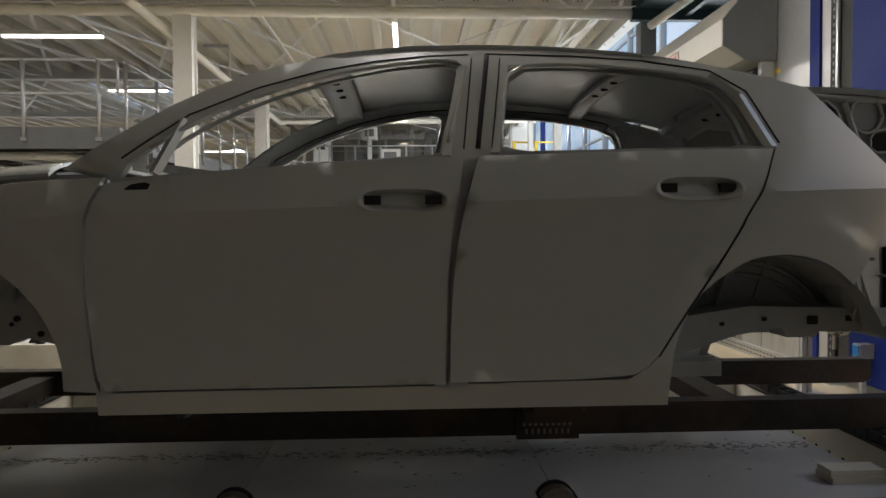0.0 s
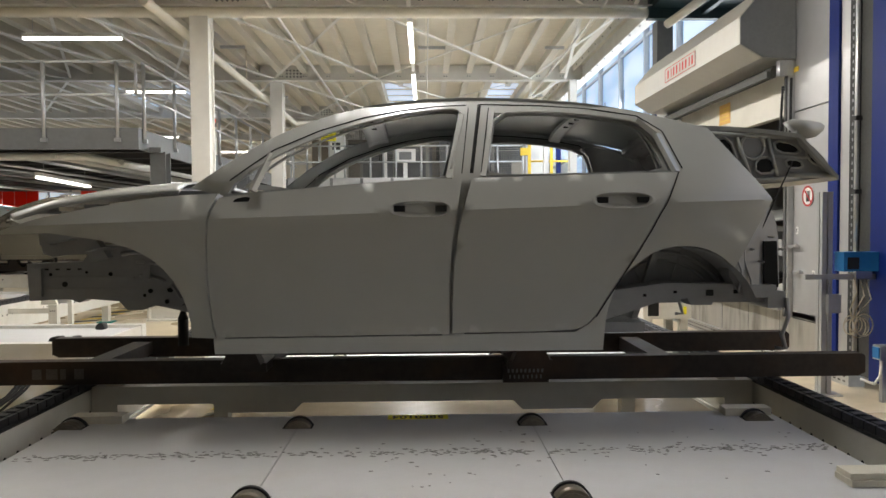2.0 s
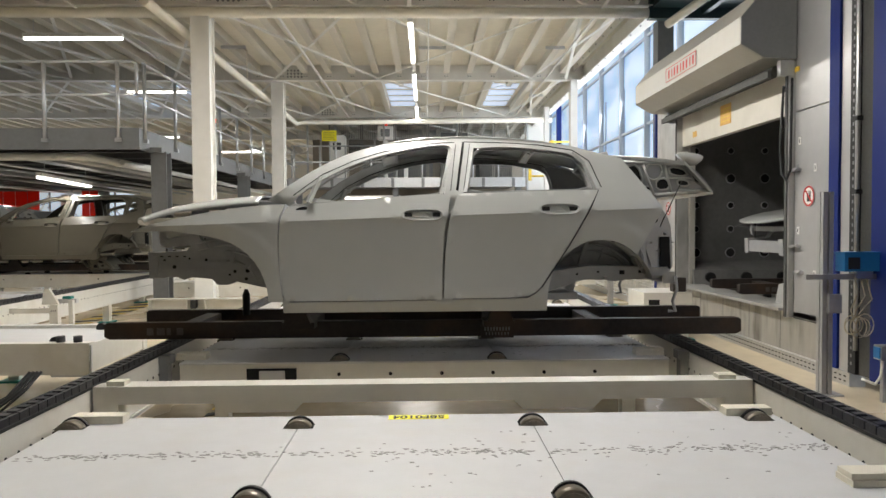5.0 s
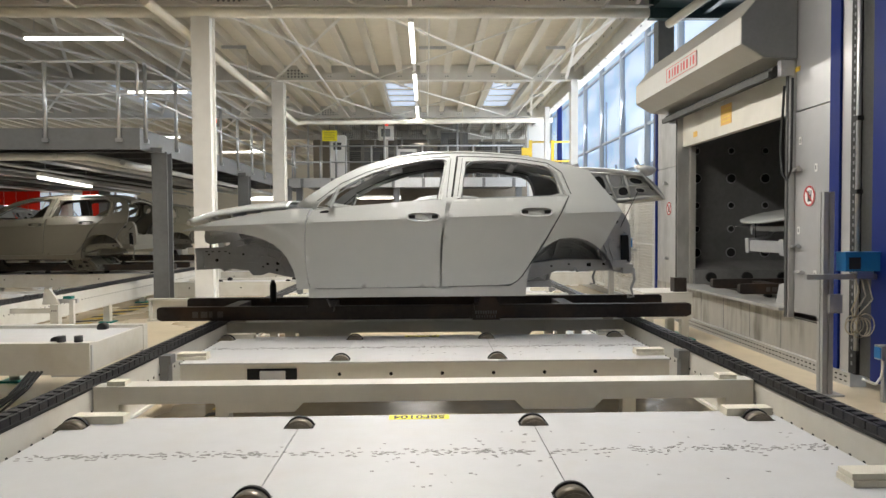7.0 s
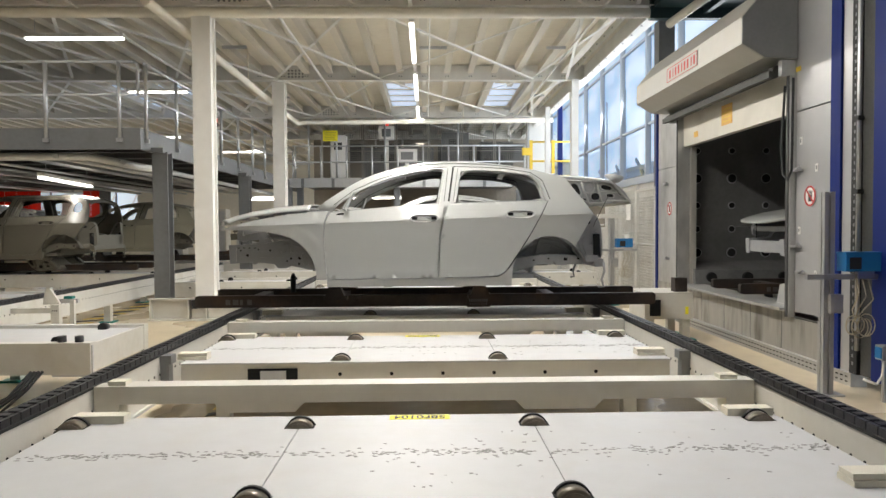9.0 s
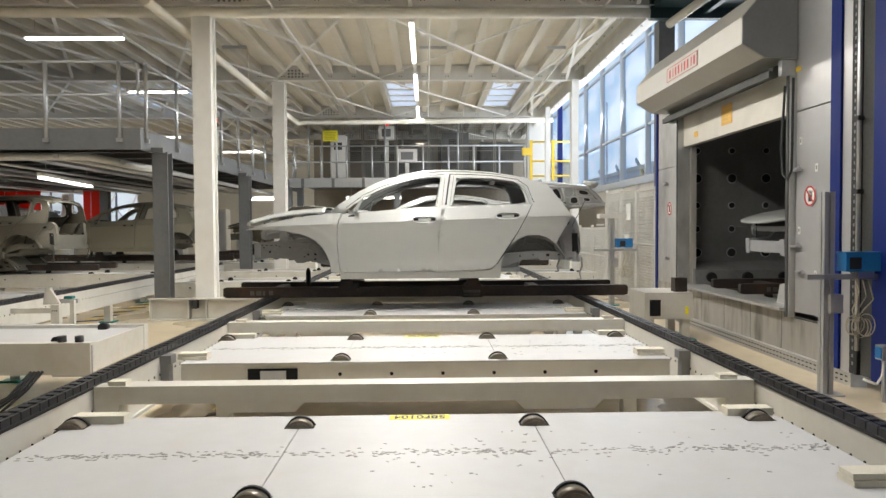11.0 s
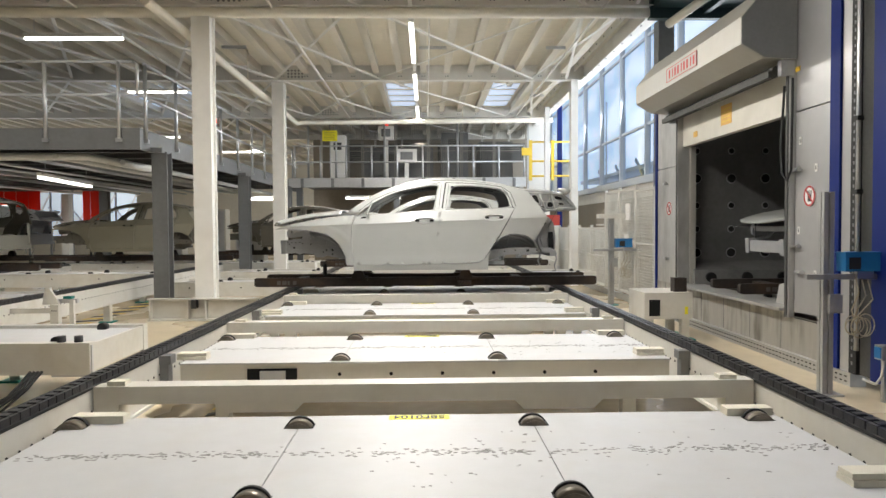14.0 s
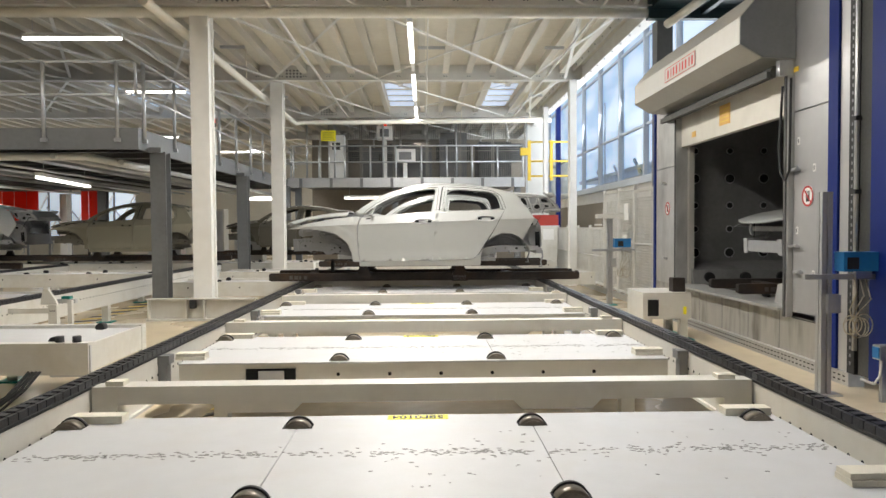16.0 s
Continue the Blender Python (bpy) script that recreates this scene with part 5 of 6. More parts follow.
for k in range(6):
    mesh_panel(t, 1.15, 2.1, (-3.4 + 1.17 * k, 1.2, PLAT_Z), WIRE, pitch=0.075, wire=0.007)

# machines and cabinets on the gallery
for x0, x1, y0, y1, z1, m, nm, lb in (
        (-3.3, -2.75, 24.5, 25.0, 4.65, WHITE, "control_cabinet", "pale control cabinet on the gallery"),
        (-1.62, -1.1, 24.4, 24.8, 4.95, WHITE, "operator_panel", "white operator panel with a screen on the gallery"),
        (-1.0, -0.3, 24.3, 24.5, 4.15, WHITE, "notice_board", "small white notice board on the gallery rail"),
        (0.6, 1.6, 26.5, 28, 5.0, GREYSTEEL, "machine_housing", "grey machine housing behind the cage"),
        (-2.4, 0.3, 27, 28.5, 4.5, GREYSTEEL, "machine_housing", "grey machine housing behind the cage"),
        (2.0, 3.2, 26, 28, 4.6, DARKSTEEL, "machine_housing", "dark machine housing behind the cage")):
    t = thing(nm, lb, "cabinet", ((x0 + x1) / 2, (y0 + y1) / 2, PLAT_Z))
    hx, hy, h = (x1 - x0) / 2, (y1 - y0) / 2, z1 - PLAT_Z
    lo = 0.0 if nm in ("machine_housing", "control_cabinet") else h - 0.45
    part("case", box(B(), -hx, hx, -hy, hy, lo, h), m, t, bevel=0.02)
    if lo:
        part("stand", box(B(), -0.07, 0.07, -0.05, 0.05, 0, lo), WHITE, t)
        part("screen", box(B(), -hx * 0.6, hx * 0.6, -hy - 0.006, -hy, h - 0.36, h - 0.1), GREYSTEEL, t)
    else:
        part("door", box(B(), -hx * 0.9, hx * 0.9, -hy - 0.015, -hy, 0.08, h - 0.08), m, t, bevel=0.004)
        part("vent", box(B(), -hx * 0.5, hx * 0.5, -hy - 0.022, -hy - 0.015, h - 0.5, h - 0.25), DARKSTEEL, t)
t = thing("beacon", "red signal lamp on a slim stand", "beacon", (-1.35, 24.55, 4.95))
part("lamp", rod(B(), (0, 0, 0.02), (0, 0, 0.14), 0.06, 14), REDLAMP, t)
part("base", rod(B(), (0, 0, 0), (0, 0, 0.02), 0.08, 14), BLACK, t)
t = thing("beacon", "red signal lamp on a cream pillar", "beacon", (-4.86, 16.5, PLAT_Z))
part("pillar", box(B(), -0.06, 0.06, -0.06, 0.06, 0, 0.68), CREAM, t)
part("base", box(B(), -0.05, 0.05, -0.05, 0.05, 0.68, 0.78), BLACK, t)
part("lamp", rod(B(), (0, 0, 0.78), (0, 0, 0.87), 0.045, 14), REDLAMP, t)
t = thing("warning_sign", "yellow sign board with unreadable lines on the gallery", "sign", (-3.2, 23.92, 4.38))
part("board", box(B(), -0.26, 0.24, -0.015, 0, 0, 0.36), YELLOWSIGN, t)
for k in range(5):
    part("text_bar", box(B(), -0.2, 0.18 - 0.04 * (k % 2), -0.018, -0.0155, 0.06 + k * 0.055, 0.075 + k * 0.055), HAZBLACK, t)
part("hanger", pipe(B(), [(0, 0.01, -1.2), (0, 0.01, 0.0)], 0.02, 6), GALV, t)
t = thing("scaffold", "tall galvanised tube frame on the gallery", "frame", (-3.6, 24.3, PLAT_Z))
for x in (-0.4, 0.55, 2.2, 4.7):
    part("upright", rod(B(), (x, 0, 0), (x, 0, 1.95), 0.035, 8), GALV, t)
part("top_rail", rod(B(), (-0.4, 0, 1.95), (4.7, 0, 1.95), 0.03, 8), GALV, t)
t = thing("machine_enclosure", "dim beige sheet enclosure behind the gallery cages", "enclosure", (0, 29.2, 0))
part("front_panel", box(B(), -4.6, 5.0, 0, 0.15, 0, 5.4), BEIGE, t)
for k in range(9):
    part("panel_joint", box(B(), -4.3 + 1.1 * k, -4.22 + 1.1 * k, -0.03, 0, PLAT_Z, 5.4), CREAM, t)
for k in range(4):
    part("window", box(B(), -3.9 + 2.2 * k, -2.5 + 2.2 * k, -0.012, 0, 4.2, 4.9), DARKSTEEL, t)
part("roof", box(B(), -4.6, 5.0, 0.15, 6, 5.25, 5.4), BEIGE, t)

# yellow gate frame and blue pipe at the gallery's end
t = thing("yellow_gate", "yellow tubular safety gate at the gallery's end", "gate", (3.55, 23.9, PLAT_Z))
for x in (0.0, 0.75, 1.55):
    part("post", box(B(), x - 0.05, x + 0.05, -0.05, 0.05, -0.1, 1.25), YELLOW, t, bevel=0.01)
for z in (0.05, 0.55, 1.2):
    part("bar", rod(B(), (0, 0, z), (1.55, 0, z), 0.03, 8), YELLOW, t)
part("brace", box(B(), -0.3, 0.0, -0.06, 0.06, 0.75, 1.0), YELLOW, t)
solo("blue_mast", box(B(), 4.53, 4.68, 24.2, 24.35, 0, 8.6), BLUE, "tall blue painted steel mast", "mast", bevel=0.01)
solo("end_column", box(B(), 3.60, 3.77, 17.42, 17.68, 0, ROOF_Z - 0.386), COLUMN, "white steel column beside the mesh fence", "column", "roof columns", bevel=0.01)
solo("end_column", box(B(), 3.61, 3.75, 21.3, 21.5, 0, ROOF_Z - 0.386), COLUMN, "slim white steel column before the gallery's end", "column", "roof columns", bevel=0.01)
t = thing("white_panel", "tall white screen beside the gallery", "screen", (3.9, 25.5, 0))
part("sheet", box(B(), -0.2, 0.55, 0, 0.06, 0.4, 5.2), WHITE, t)
for x in (-0.2, 0.55):
    part("post", box(B(), x - 0.03, x + 0.03, -0.01, 0.07, 0, 5.25), GALV, t)

# ---- lamps ----
def tube_lamp(place, length, along, label, m=TUBE, hang=0.4):
    t = thing("tube_light", label, "ceiling lamp", place, "fluorescent lamps")
    a, b = ((-length / 2, length / 2, -0.05, 0.05) if along == "x" else (-0.05, 0.05, -length / 2, length / 2))[0:2], ((-0.05, 0.05) if along == "x" else (-length / 2, length / 2))
    part("tube", box(B(), a[0] + 0.012, a[1] - 0.012, b[0] + 0.012, b[1] - 0.012, -0.045, -0.002), m, t, "glowing white diffuser")
    part("housing", box(B(), a[0], a[1], b[0], b[1], 0, 0.07), WHITE, t, bevel=0.005)
    for s in (-0.4, 0.4):
        x, y = (length * s, 0) if along == "x" else (0, length * s)
        part("hanger", rod(B(), (x, y, 0.07), (x, y, hang), 0.006, 6), GALV, t)
    return t


for y0, y1 in ((12.25, 15.1), (16.35, 19.5), (20.7, 23.3)):
    for k in range(2):
        L = (y1 - y0) / 2
        tube_lamp((-0.235, y0 + L * (k + 0.5), 4.99), L - 0.01, "y", "long fluorescent tube in a continuous row under the roof", hang=0.26)
for y in (5.2, 8.2):
    tube_lamp((-0.235, y, 4.99), 2.9, "y", "long fluorescent tube in a continuous row under the roof", hang=0.26)
solo("lamp_trunking", box(B(), -0.27, -0.20, 3.5, 23.4, 5.062, 5.078), WHITE, "white steel trunking carrying the tube row", "trunking")
for x, y, z, L in ((-6.44, 13.25, 5.0, 1.8), (-6.86, 18.4, 5.0, 1.5), (-9.8, 26.7, 4.9, 1.3), (-8.0, 31, 4.8, 1.8)):
    tube_lamp((x, y, z), L, "x", "single fluorescent fitting hung from the roof", TUBE, ROOF_Z - z)
tube_lamp((-7.04, 14.1, 2.42), 2.9, "y", "fluorescent fitting fixed under the platform", TUBE, 0.4).matrix_world = pose(-7.04, 14.1, 2.42, 0, 0, 8.8)
tube_lamp((-1.8, 24.3, 2.5), 1.9, "x", "fluorescent fitting hung below the gallery", TUBE, 0.5)
tube_lamp((-5.3, 22.5, 2.4), 1.0, "x", "fluorescent fitting fixed under the platform", TUBE, 0.5)

# ---- red curtains and far daylight under the platform ----
for x0, x1, y in ((-14.3, -12.9, 24.0), (-11.5, -10.75, 24.0)):
    t = thing("red_curtain", "red plastic strip curtain hanging under the platform", "curtain", (x0, y, 0), "red curtains")
    n = int((x1 - x0) / 0.2)
    for k in range(n):
        part("strip", box(B(), k * (x1 - x0) / n + 0.004, (k + 1) * (x1 - x0) / n - 0.004, -0.006 + 0.012 * (k % 2), 0.006 + 0.012 * (k % 2), 1.75, 2.75), RED, t)
    part("header", box(B(), 0, x1 - x0, -0.02, 0.03, 2.75, 2.8), GREYSTEEL, t)
t = thing("window_9", "bright window band with crossing struts beyond the curtains", "window", (-16.6, 30, 0), kind="structure")
for k in range(5):
    part("pane", box(B(), k * 0.9 + 0.04, k * 0.9 + 0.86, 0, 0.02, 1.2, 3.0), DAYPANE, t)
    part("mullion", box(B(), k * 0.9 - 0.04, k * 0.9 + 0.04, -0.03, 0.03, 0.0, 3.1), GREYSTEEL, t)
    part("strut", bar(B(), (k * 0.9 + 0.9, -0.2, 1.3), (k * 0.9, -0.2, 2.4), 0.05, 0.05), GALV, t)
    part("strut", bar(B(), (k * 0.9, -0.1, 1.2), (k * 0.9 + 0.9, -0.1, 2.9), 0.06, 0.06), WHITE, t)
part("sill", box(B(), -0.1, 4.6, -0.06, 0.06, 1.0, 1.2), GREYSTEEL, t)
t = thing("pillar_box", "white steel cabinet standing under the platform", "cabinet", (-12.6, 25, 0), "far cabinets")
part("case", box(B(), -0.12, 0.12, 0, 0.3, 0, 2.7), WHITE, t)
for x, y, w, h in ((-9.5, 26, 1.2, 1.5), (-8.0, 27, 0.8, 2.2), (-6.2, 25, 1.0, 1.3), (-2.6, 26, 1.2, 1.4), (-0.5, 27, 1.5, 1.8), (2.0, 26.5, 1.4, 1.5)):
    t = thing("equipment_cabinet", "grey equipment cabinet in the shade below the gallery", "cabinet", (x, y, 0), "far cabinets")
    part("case", box(B(), -w / 2, w / 2, 0, 0.6, 0.1, h), CREAM, t, bevel=0.01)
    part("door", box(B(), -w / 2 + 0.05, w / 2 - 0.05, -0.012, 0, 0.18, h - 0.08), GALV, t)
    part("base", box(B(), -w / 2, w / 2, 0.03, 0.57, 0, 0.1), BLACK, t)
# ---- booth ----
bx = BOOTH_X
booth = thing("spray_booth", "steel-clad booth with a wide open doorway and blue frame", "booth", (0, 0, 0))
OY0, OY1, OZ0, OZ1 = 7.52, 10.70, 0.56, 2.67
part("plinth", box(B(), bx, bx + 0.12, 6.75, 11.85, 0.12, OZ0), LOWPLATE, booth)
for k in range(7):
    part("plinth_seam", box(B(), bx - 0.004, bx, 6.9 + 0.75 * k, 6.906 + 0.75 * k, 0.13, OZ0), GREYSTEEL, booth)
trimob = part("base_trim", box(B(), bx - 0.05, bx + 0.1, 6.3, 11.9, 0.0, 0.12), GALV, booth, "slotted galvanised base trim", bevel=0.004)
bm = B()
y = 6.35
while y < 11.8:
    for z in (0.04, 0.085):
        box(bm, bx - 0.053, bx - 0.0505, y, y + 0.035, z - 0.006, z + 0.006)
    y += 0.075
tagged(part("slot_row", bm, HOLE, trimob), kind="stuff")
part("sill_ledge", box(B(), bx - 0.12, bx + 0.3, OY0 - 0.05, OY1 + 0.1, OZ0, OZ0 + 0.03), PLATE, booth, bevel=0.004)
# wall panels around the doorway
part("wall_panel", box(B(), bx, bx + 0.12, OY1 + 0.02, 11.80, OZ0, 2.4), PLATE, booth, bevel=0.004)
part("wall_panel", box(B(), bx, bx + 0.12, OY1 + 0.02, 11.80, 2.41, 3.55), PLATE, booth, bevel=0.004)
part("wall_panel", box(B(), bx, bx + 0.12, 6.72, OY0 - 0.14, OZ0 - 0.05, 2.655), PANEL, booth, bevel=0.006)
part("wall_panel", box(B(), bx, bx + 0.12, 6.72, OY0 - 0.14, 2.67, 4.6), PANEL, booth, bevel=0.006)
part("lintel", box(B(), bx + 0.02, bx + 0.12, OY0 - 0.12, OY1, OZ1, 3.12), LINTEL, booth, "cream lintel panel")
part("upper_wall", box(B(), bx + 0.005, bx + 0.12, OY0 - 0.13, OY1 + 0.01, 3.12, 3.9), PANEL, booth)
for y0, y1 in ((OY0 - 0.13, OY0 - 0.05), (OY1, OY1 + 0.07)):
    jam = part("door_jamb", box(B(), bx - 0.06, bx + 0.1, y0, y1, 0.5, 3.2), PLATE, booth, bevel=0.004)
    part("guide_rail", box(B(), bx - 0.075, bx - 0.061, y0 + 0.02, y1 - 0.02, 0.5, 3.15), DARKSTEEL, jam)
part("inner_jamb", box(B(), bx + 0.121, bx + 0.2, OY1 - 0.05, OY1 + 0.05, OZ0, OZ1), HOODMAT, booth)
part("jamb_block", prism(B(), [(OY0 - 0.05, OZ0), (OY0 + 0.5, OZ0), (OY0 + 0.42, OZ0 + 0.24), (OY0 - 0.05, OZ0 + 0.34)], "x", bx + 0.12, bx + 0.5), PLATE, booth)
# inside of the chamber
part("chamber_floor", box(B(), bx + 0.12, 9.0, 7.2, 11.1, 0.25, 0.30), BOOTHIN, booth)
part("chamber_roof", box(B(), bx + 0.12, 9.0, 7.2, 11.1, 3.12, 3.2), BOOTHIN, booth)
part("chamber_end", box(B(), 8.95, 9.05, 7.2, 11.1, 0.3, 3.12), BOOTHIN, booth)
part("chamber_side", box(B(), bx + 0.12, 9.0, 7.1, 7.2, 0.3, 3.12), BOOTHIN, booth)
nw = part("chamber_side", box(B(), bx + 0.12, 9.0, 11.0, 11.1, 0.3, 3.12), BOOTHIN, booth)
for x in (4.24, 4.79, 5.33, 5.88):
    for z, r in ((2.64, 0.042), (2.21, 0.066), (1.79, 0.044), (1.42, 0.044), (1.05, 0.066)):
        rim = part("port_rim", rod(B(), (x, 10.985, z), (x, 11.0, z), r + 0.012, 20), GALV, nw)
        part("port_hole", rod(B(), (x, 10.978, z), (x, 10.985, z), r, 20), HOLE, rim)
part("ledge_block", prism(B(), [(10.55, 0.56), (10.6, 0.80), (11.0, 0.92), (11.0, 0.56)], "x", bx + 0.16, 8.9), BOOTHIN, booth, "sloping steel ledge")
for x in (4.30, 4.85, 5.4):
    part("ledge_hole", rod(B(), (x, 10.52, 0.69), (x, 10.58, 0.70), 0.075, 20), HOLE, booth)
# blue door frame and tall door leaf on the near side
part("blue_post", box(B(), bx - 0.03, bx + 0.12, 6.54, 6.70, 0.12, 5.2), BLUE, booth, "deep blue frame post", bevel=0.006)
part("blue_post", box(B(), bx - 0.02, bx + 0.12, 11.82, 11.90, 0.30, 3.6), BLUE, booth, "deep blue frame post", bevel=0.004)
part("blue_post", box(B(), bx - 0.05, bx + 0.12, 5.0, 6.01, 0.12, 5.2), BLUE, booth, "deep blue frame post", bevel=0.006)
part("door_leaf", box(B(), bx - 0.01, bx + 0.1, 6.37, 6.53, 0.12, 5.2), PANEL, booth, bevel=0.006)
track = part("slotted_track", box(B(), bx - 0.03, bx + 0.06, 6.25, 6.36, 0.12, 5.2), BLACK, booth, "black slotted track")
bm = B()
z = 0.2
while z < 5.0:
    box(bm, bx - 0.033, bx - 0.0305, 6.30, 6.32, z, z + 0.03)
    z += 0.07
tagged(part("slot_column", bm, GREYSTEEL, track), kind="stuff")
part("black_channel", box(B(), bx + 0.0, bx + 0.08, 6.02, 6.24, 0.12, 5.2), HAZBLACK, booth)
part("lifting_pipe", rod(B(), (bx - 0.06, 6.20, 0.35), (bx - 0.06, 6.20, 4.9), 0.02, 10), GALV, booth)
for z in (1.0, 1.75, 2.4):
    part("pipe_clip", box(B(), bx - 0.09, bx - 0.03, 6.17, 6.23, z, z + 0.04), BLACK, booth)
part("upper_blue_beam", box(B(), bx + 0.01, bx + 0.12, 6.71, 7.6, 4.6, 4.85), BLUE, booth)
part("end_wall", box(B(), bx + 0.12, 9.0, 11.75, 11.85, 0.0, 3.5), PLATE, booth)
part("roof_sheet", box(B(), bx + 0.12, 9.0, 5.0, 11.9, 3.42, 3.5), PLATE, booth)
part("black_seal", box(B(), bx - 0.002, bx + 0.0, 6.72, OY0 - 0.14, 0.49, 0.505), BLACK, booth)
# hinges and small fittings
for y, z in ((7.30, 1.25), (7.30, 2.05), (7.22, 0.98), (11.3, 0.95), (11.35, 2.15)):
    h = part("latch", box(B(), bx - 0.05, bx, y - 0.05, y + 0.09, z - 0.012, z + 0.018), GALV, booth, bevel=0.006)
    part("latch_lever", rod(B(), (bx - 0.05, y, z), (bx - 0.07, y - 0.12, z + 0.03), 0.011, 8), GALV, h)
for y, z in ((7.28, 2.35), (6.98, 2.05), (6.98, 0.98), (7.3, 1.42)):
    tg = part("number_tag", box(B(), bx - 0.006, bx, y - 0.022, y + 0.022, z - 0.04, z + 0.04), WHITE, booth)
    part("tag_bar", box(B(), bx - 0.008, bx - 0.0062, y - 0.008, y + 0.008, z - 0.02, z + 0.02), GREYSTEEL, tg)
part("drip_cable", pipe(B(), [(bx - 0.09, 7.45, 2.95), (bx - 0.10, 7.50, 2.3), (bx - 0.10, 7.46, 2.02), (bx - 0.10, 7.36, 1.95), (bx - 0.10, 7.28, 2.05), (bx - 0.09, 7.28, 3.0)], 0.014, 8), BLACK, booth)
for y, z, w, h in ((9.15, 2.92, 0.32, 0.26), (10.2, 2.80, 0.14, 0.08)):
    nt = part("paper_note", box(B(), bx + 0.012, bx + 0.019, y - w / 2, y + w / 2, z - h / 2, z + h / 2), NOTE, booth, "faded orange notice")
    for k in range(4):
        part("text_bar", box(B(), bx + 0.010, bx + 0.0115, y - w * 0.4, y + w * 0.4, z - h * 0.35 + k * h * 0.2, z - h * 0.3 + k * h * 0.2), YELLOW, nt)
part("yellow_tag", box(B(), bx - 0.006, bx, 7.30, 7.40, 3.08, 3.13), YELLOW, booth)

# prohibition signs
for y, z, r in ((7.09, 1.77, 0.105), (11.23, 1.75, 0.105)):
    s = thing("prohibition_sign", "round white sign with red ring and black hand", "sign", (bx - 0.004, y, z), "prohibition signs")
    part("disc", rod(B(), (-0.004, 0, 0), (0.004, 0, 0), r * 0.98, 32), WHITE, s)
    bm = B()
    n = 32
    for k in range(n):
        a, b = 6.28318 * k / n, 6.28318 * (k + 1) / n
        q = [bm.verts.new((xx, rr * math.cos(g), rr * math.sin(g))) for xx in (-0.008, -0.0045) for g in (a, b) for rr in (r * 0.82, r)]
        for f in ((0, 1, 3, 2), (4, 6, 7, 5), (0, 4, 5, 1), (2, 3, 7, 6), (1, 5, 7, 3), (0, 2, 6, 4)):
            bm.faces.new([q[i] for i in f])
    part("ring", bm, REDPRINT, s)
    bm = B()
    box(bm, -0.0055, -0.0042, -0.035, 0.03, -0.055, 0.01)
    for k in range(4):
        bar(bm, (-0.005, -0.028 + 0.018 * k, 0.0), (-0.005, -0.04 + 0.026 * k, 0.055), 0.0012, 0.011)
    part("symbol", bm, PRINT, s)
    part("slash", bar(B(), (-0.0075, r * 0.62, r * 0.62), (-0.0075, -r * 0.62, -r * 0.62), 0.002, r * 0.17), REDPRINT, s)

# sheet hood over the doorway
hood = thing("shutter_hood", "long cream sheet-metal hood over the booth doorway", "hood", (0, 0, 0))
part("cover", prism(B(), [(3.30, 3.37), (3.30, 3.65), (3.58, 3.98), (3.895, 3.98), (3.895, 3.21), (3.54, 3.23)], "y", 7.36, 11.05), HOODMAT, hood, bevel=0.006)
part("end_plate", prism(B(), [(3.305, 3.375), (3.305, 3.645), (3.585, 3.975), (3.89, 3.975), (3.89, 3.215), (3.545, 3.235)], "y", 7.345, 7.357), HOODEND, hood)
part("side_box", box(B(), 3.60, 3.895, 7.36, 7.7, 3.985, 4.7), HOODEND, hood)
part("shutter_roll", rod(B(), (3.76, 7.5, 3.12), (3.76, 10.9, 3.12), 0.06, 16), HAZBLACK, hood, "dark shutter roll")
part("shutter_bar", box(B(), 3.66, 3.70, 7.5, 10.9, 3.05, 3.12), HAZBLACK, hood)
for y in (7.42, 10.85):
    part("end_bracket", box(B(), 3.74, 3.88, y - 0.04, y + 0.04, 3.05, 3.21), GALV, hood, bevel=0.006)
plate = part("name_plate", box(B(), 3.292, 3.2995, 8.55, 9.62, 3.42, 3.60), HOODMAT, hood, "cream plate with red outlined lettering shapes")
bm = B()
for a, b, c, d in ((8.55, 9.62, 3.42, 3.428), (8.55, 9.62, 3.592, 3.60), (8.55, 8.562, 3.428, 3.592), (9.608, 9.62, 3.428, 3.592)):
    box(bm, 3.289, 3.2915, a, b, c, d)
part("plate_border", bm, REDPRINT, plate)
for k in range(9):
    part("letter_bar", box(B(), 3.289, 3.2915, 8.62 + k * 0.107, 8.62 + k * 0.107 + 0.03 + 0.02 * (k % 3 != 1), 3.455, 3.565), REDPRINT, plate)

# steel work above the booth
solo("duct_column", box(B(), 3.95, 4.22, 11.95, 12.2, 0.0, 4.95), GREYSTEEL, "grey steel column at the booth's corner", "column", bevel=0.01)
t = thing("upper_gantry", "dark petrol-blue steel gantry above the booth", "gantry", (0, 0, 0))
part("deck", box(B(), 3.75, 9.0, 8.5, 11.6, 5.05, 5.15), DARKBLUE, t)
part("edge", box(B(), 3.70, 9.0, 11.6, 11.75, 4.88, 5.2), DARKBLUE, t)
for x in (4.6, 5.6, 6.6):
    part("joist", bar(B(), (x, 8.5, 5.0), (x, 11.6, 5.0), 0.08, 0.12), DARKBLUE, t)
part("hanger", box(B(), 4.12, 4.3, 11.6, 11.8, 5.2, 6.8), DARKBLUE, t)
solo("cross_pipe", pipe(B(), [(4.0, 11.6, 4.78), (4.35, 10.4, 4.98), (4.9, 8.6, 5.25)], 0.07, 12), CEILING, "cream pipe rising above the booth", "pipe")

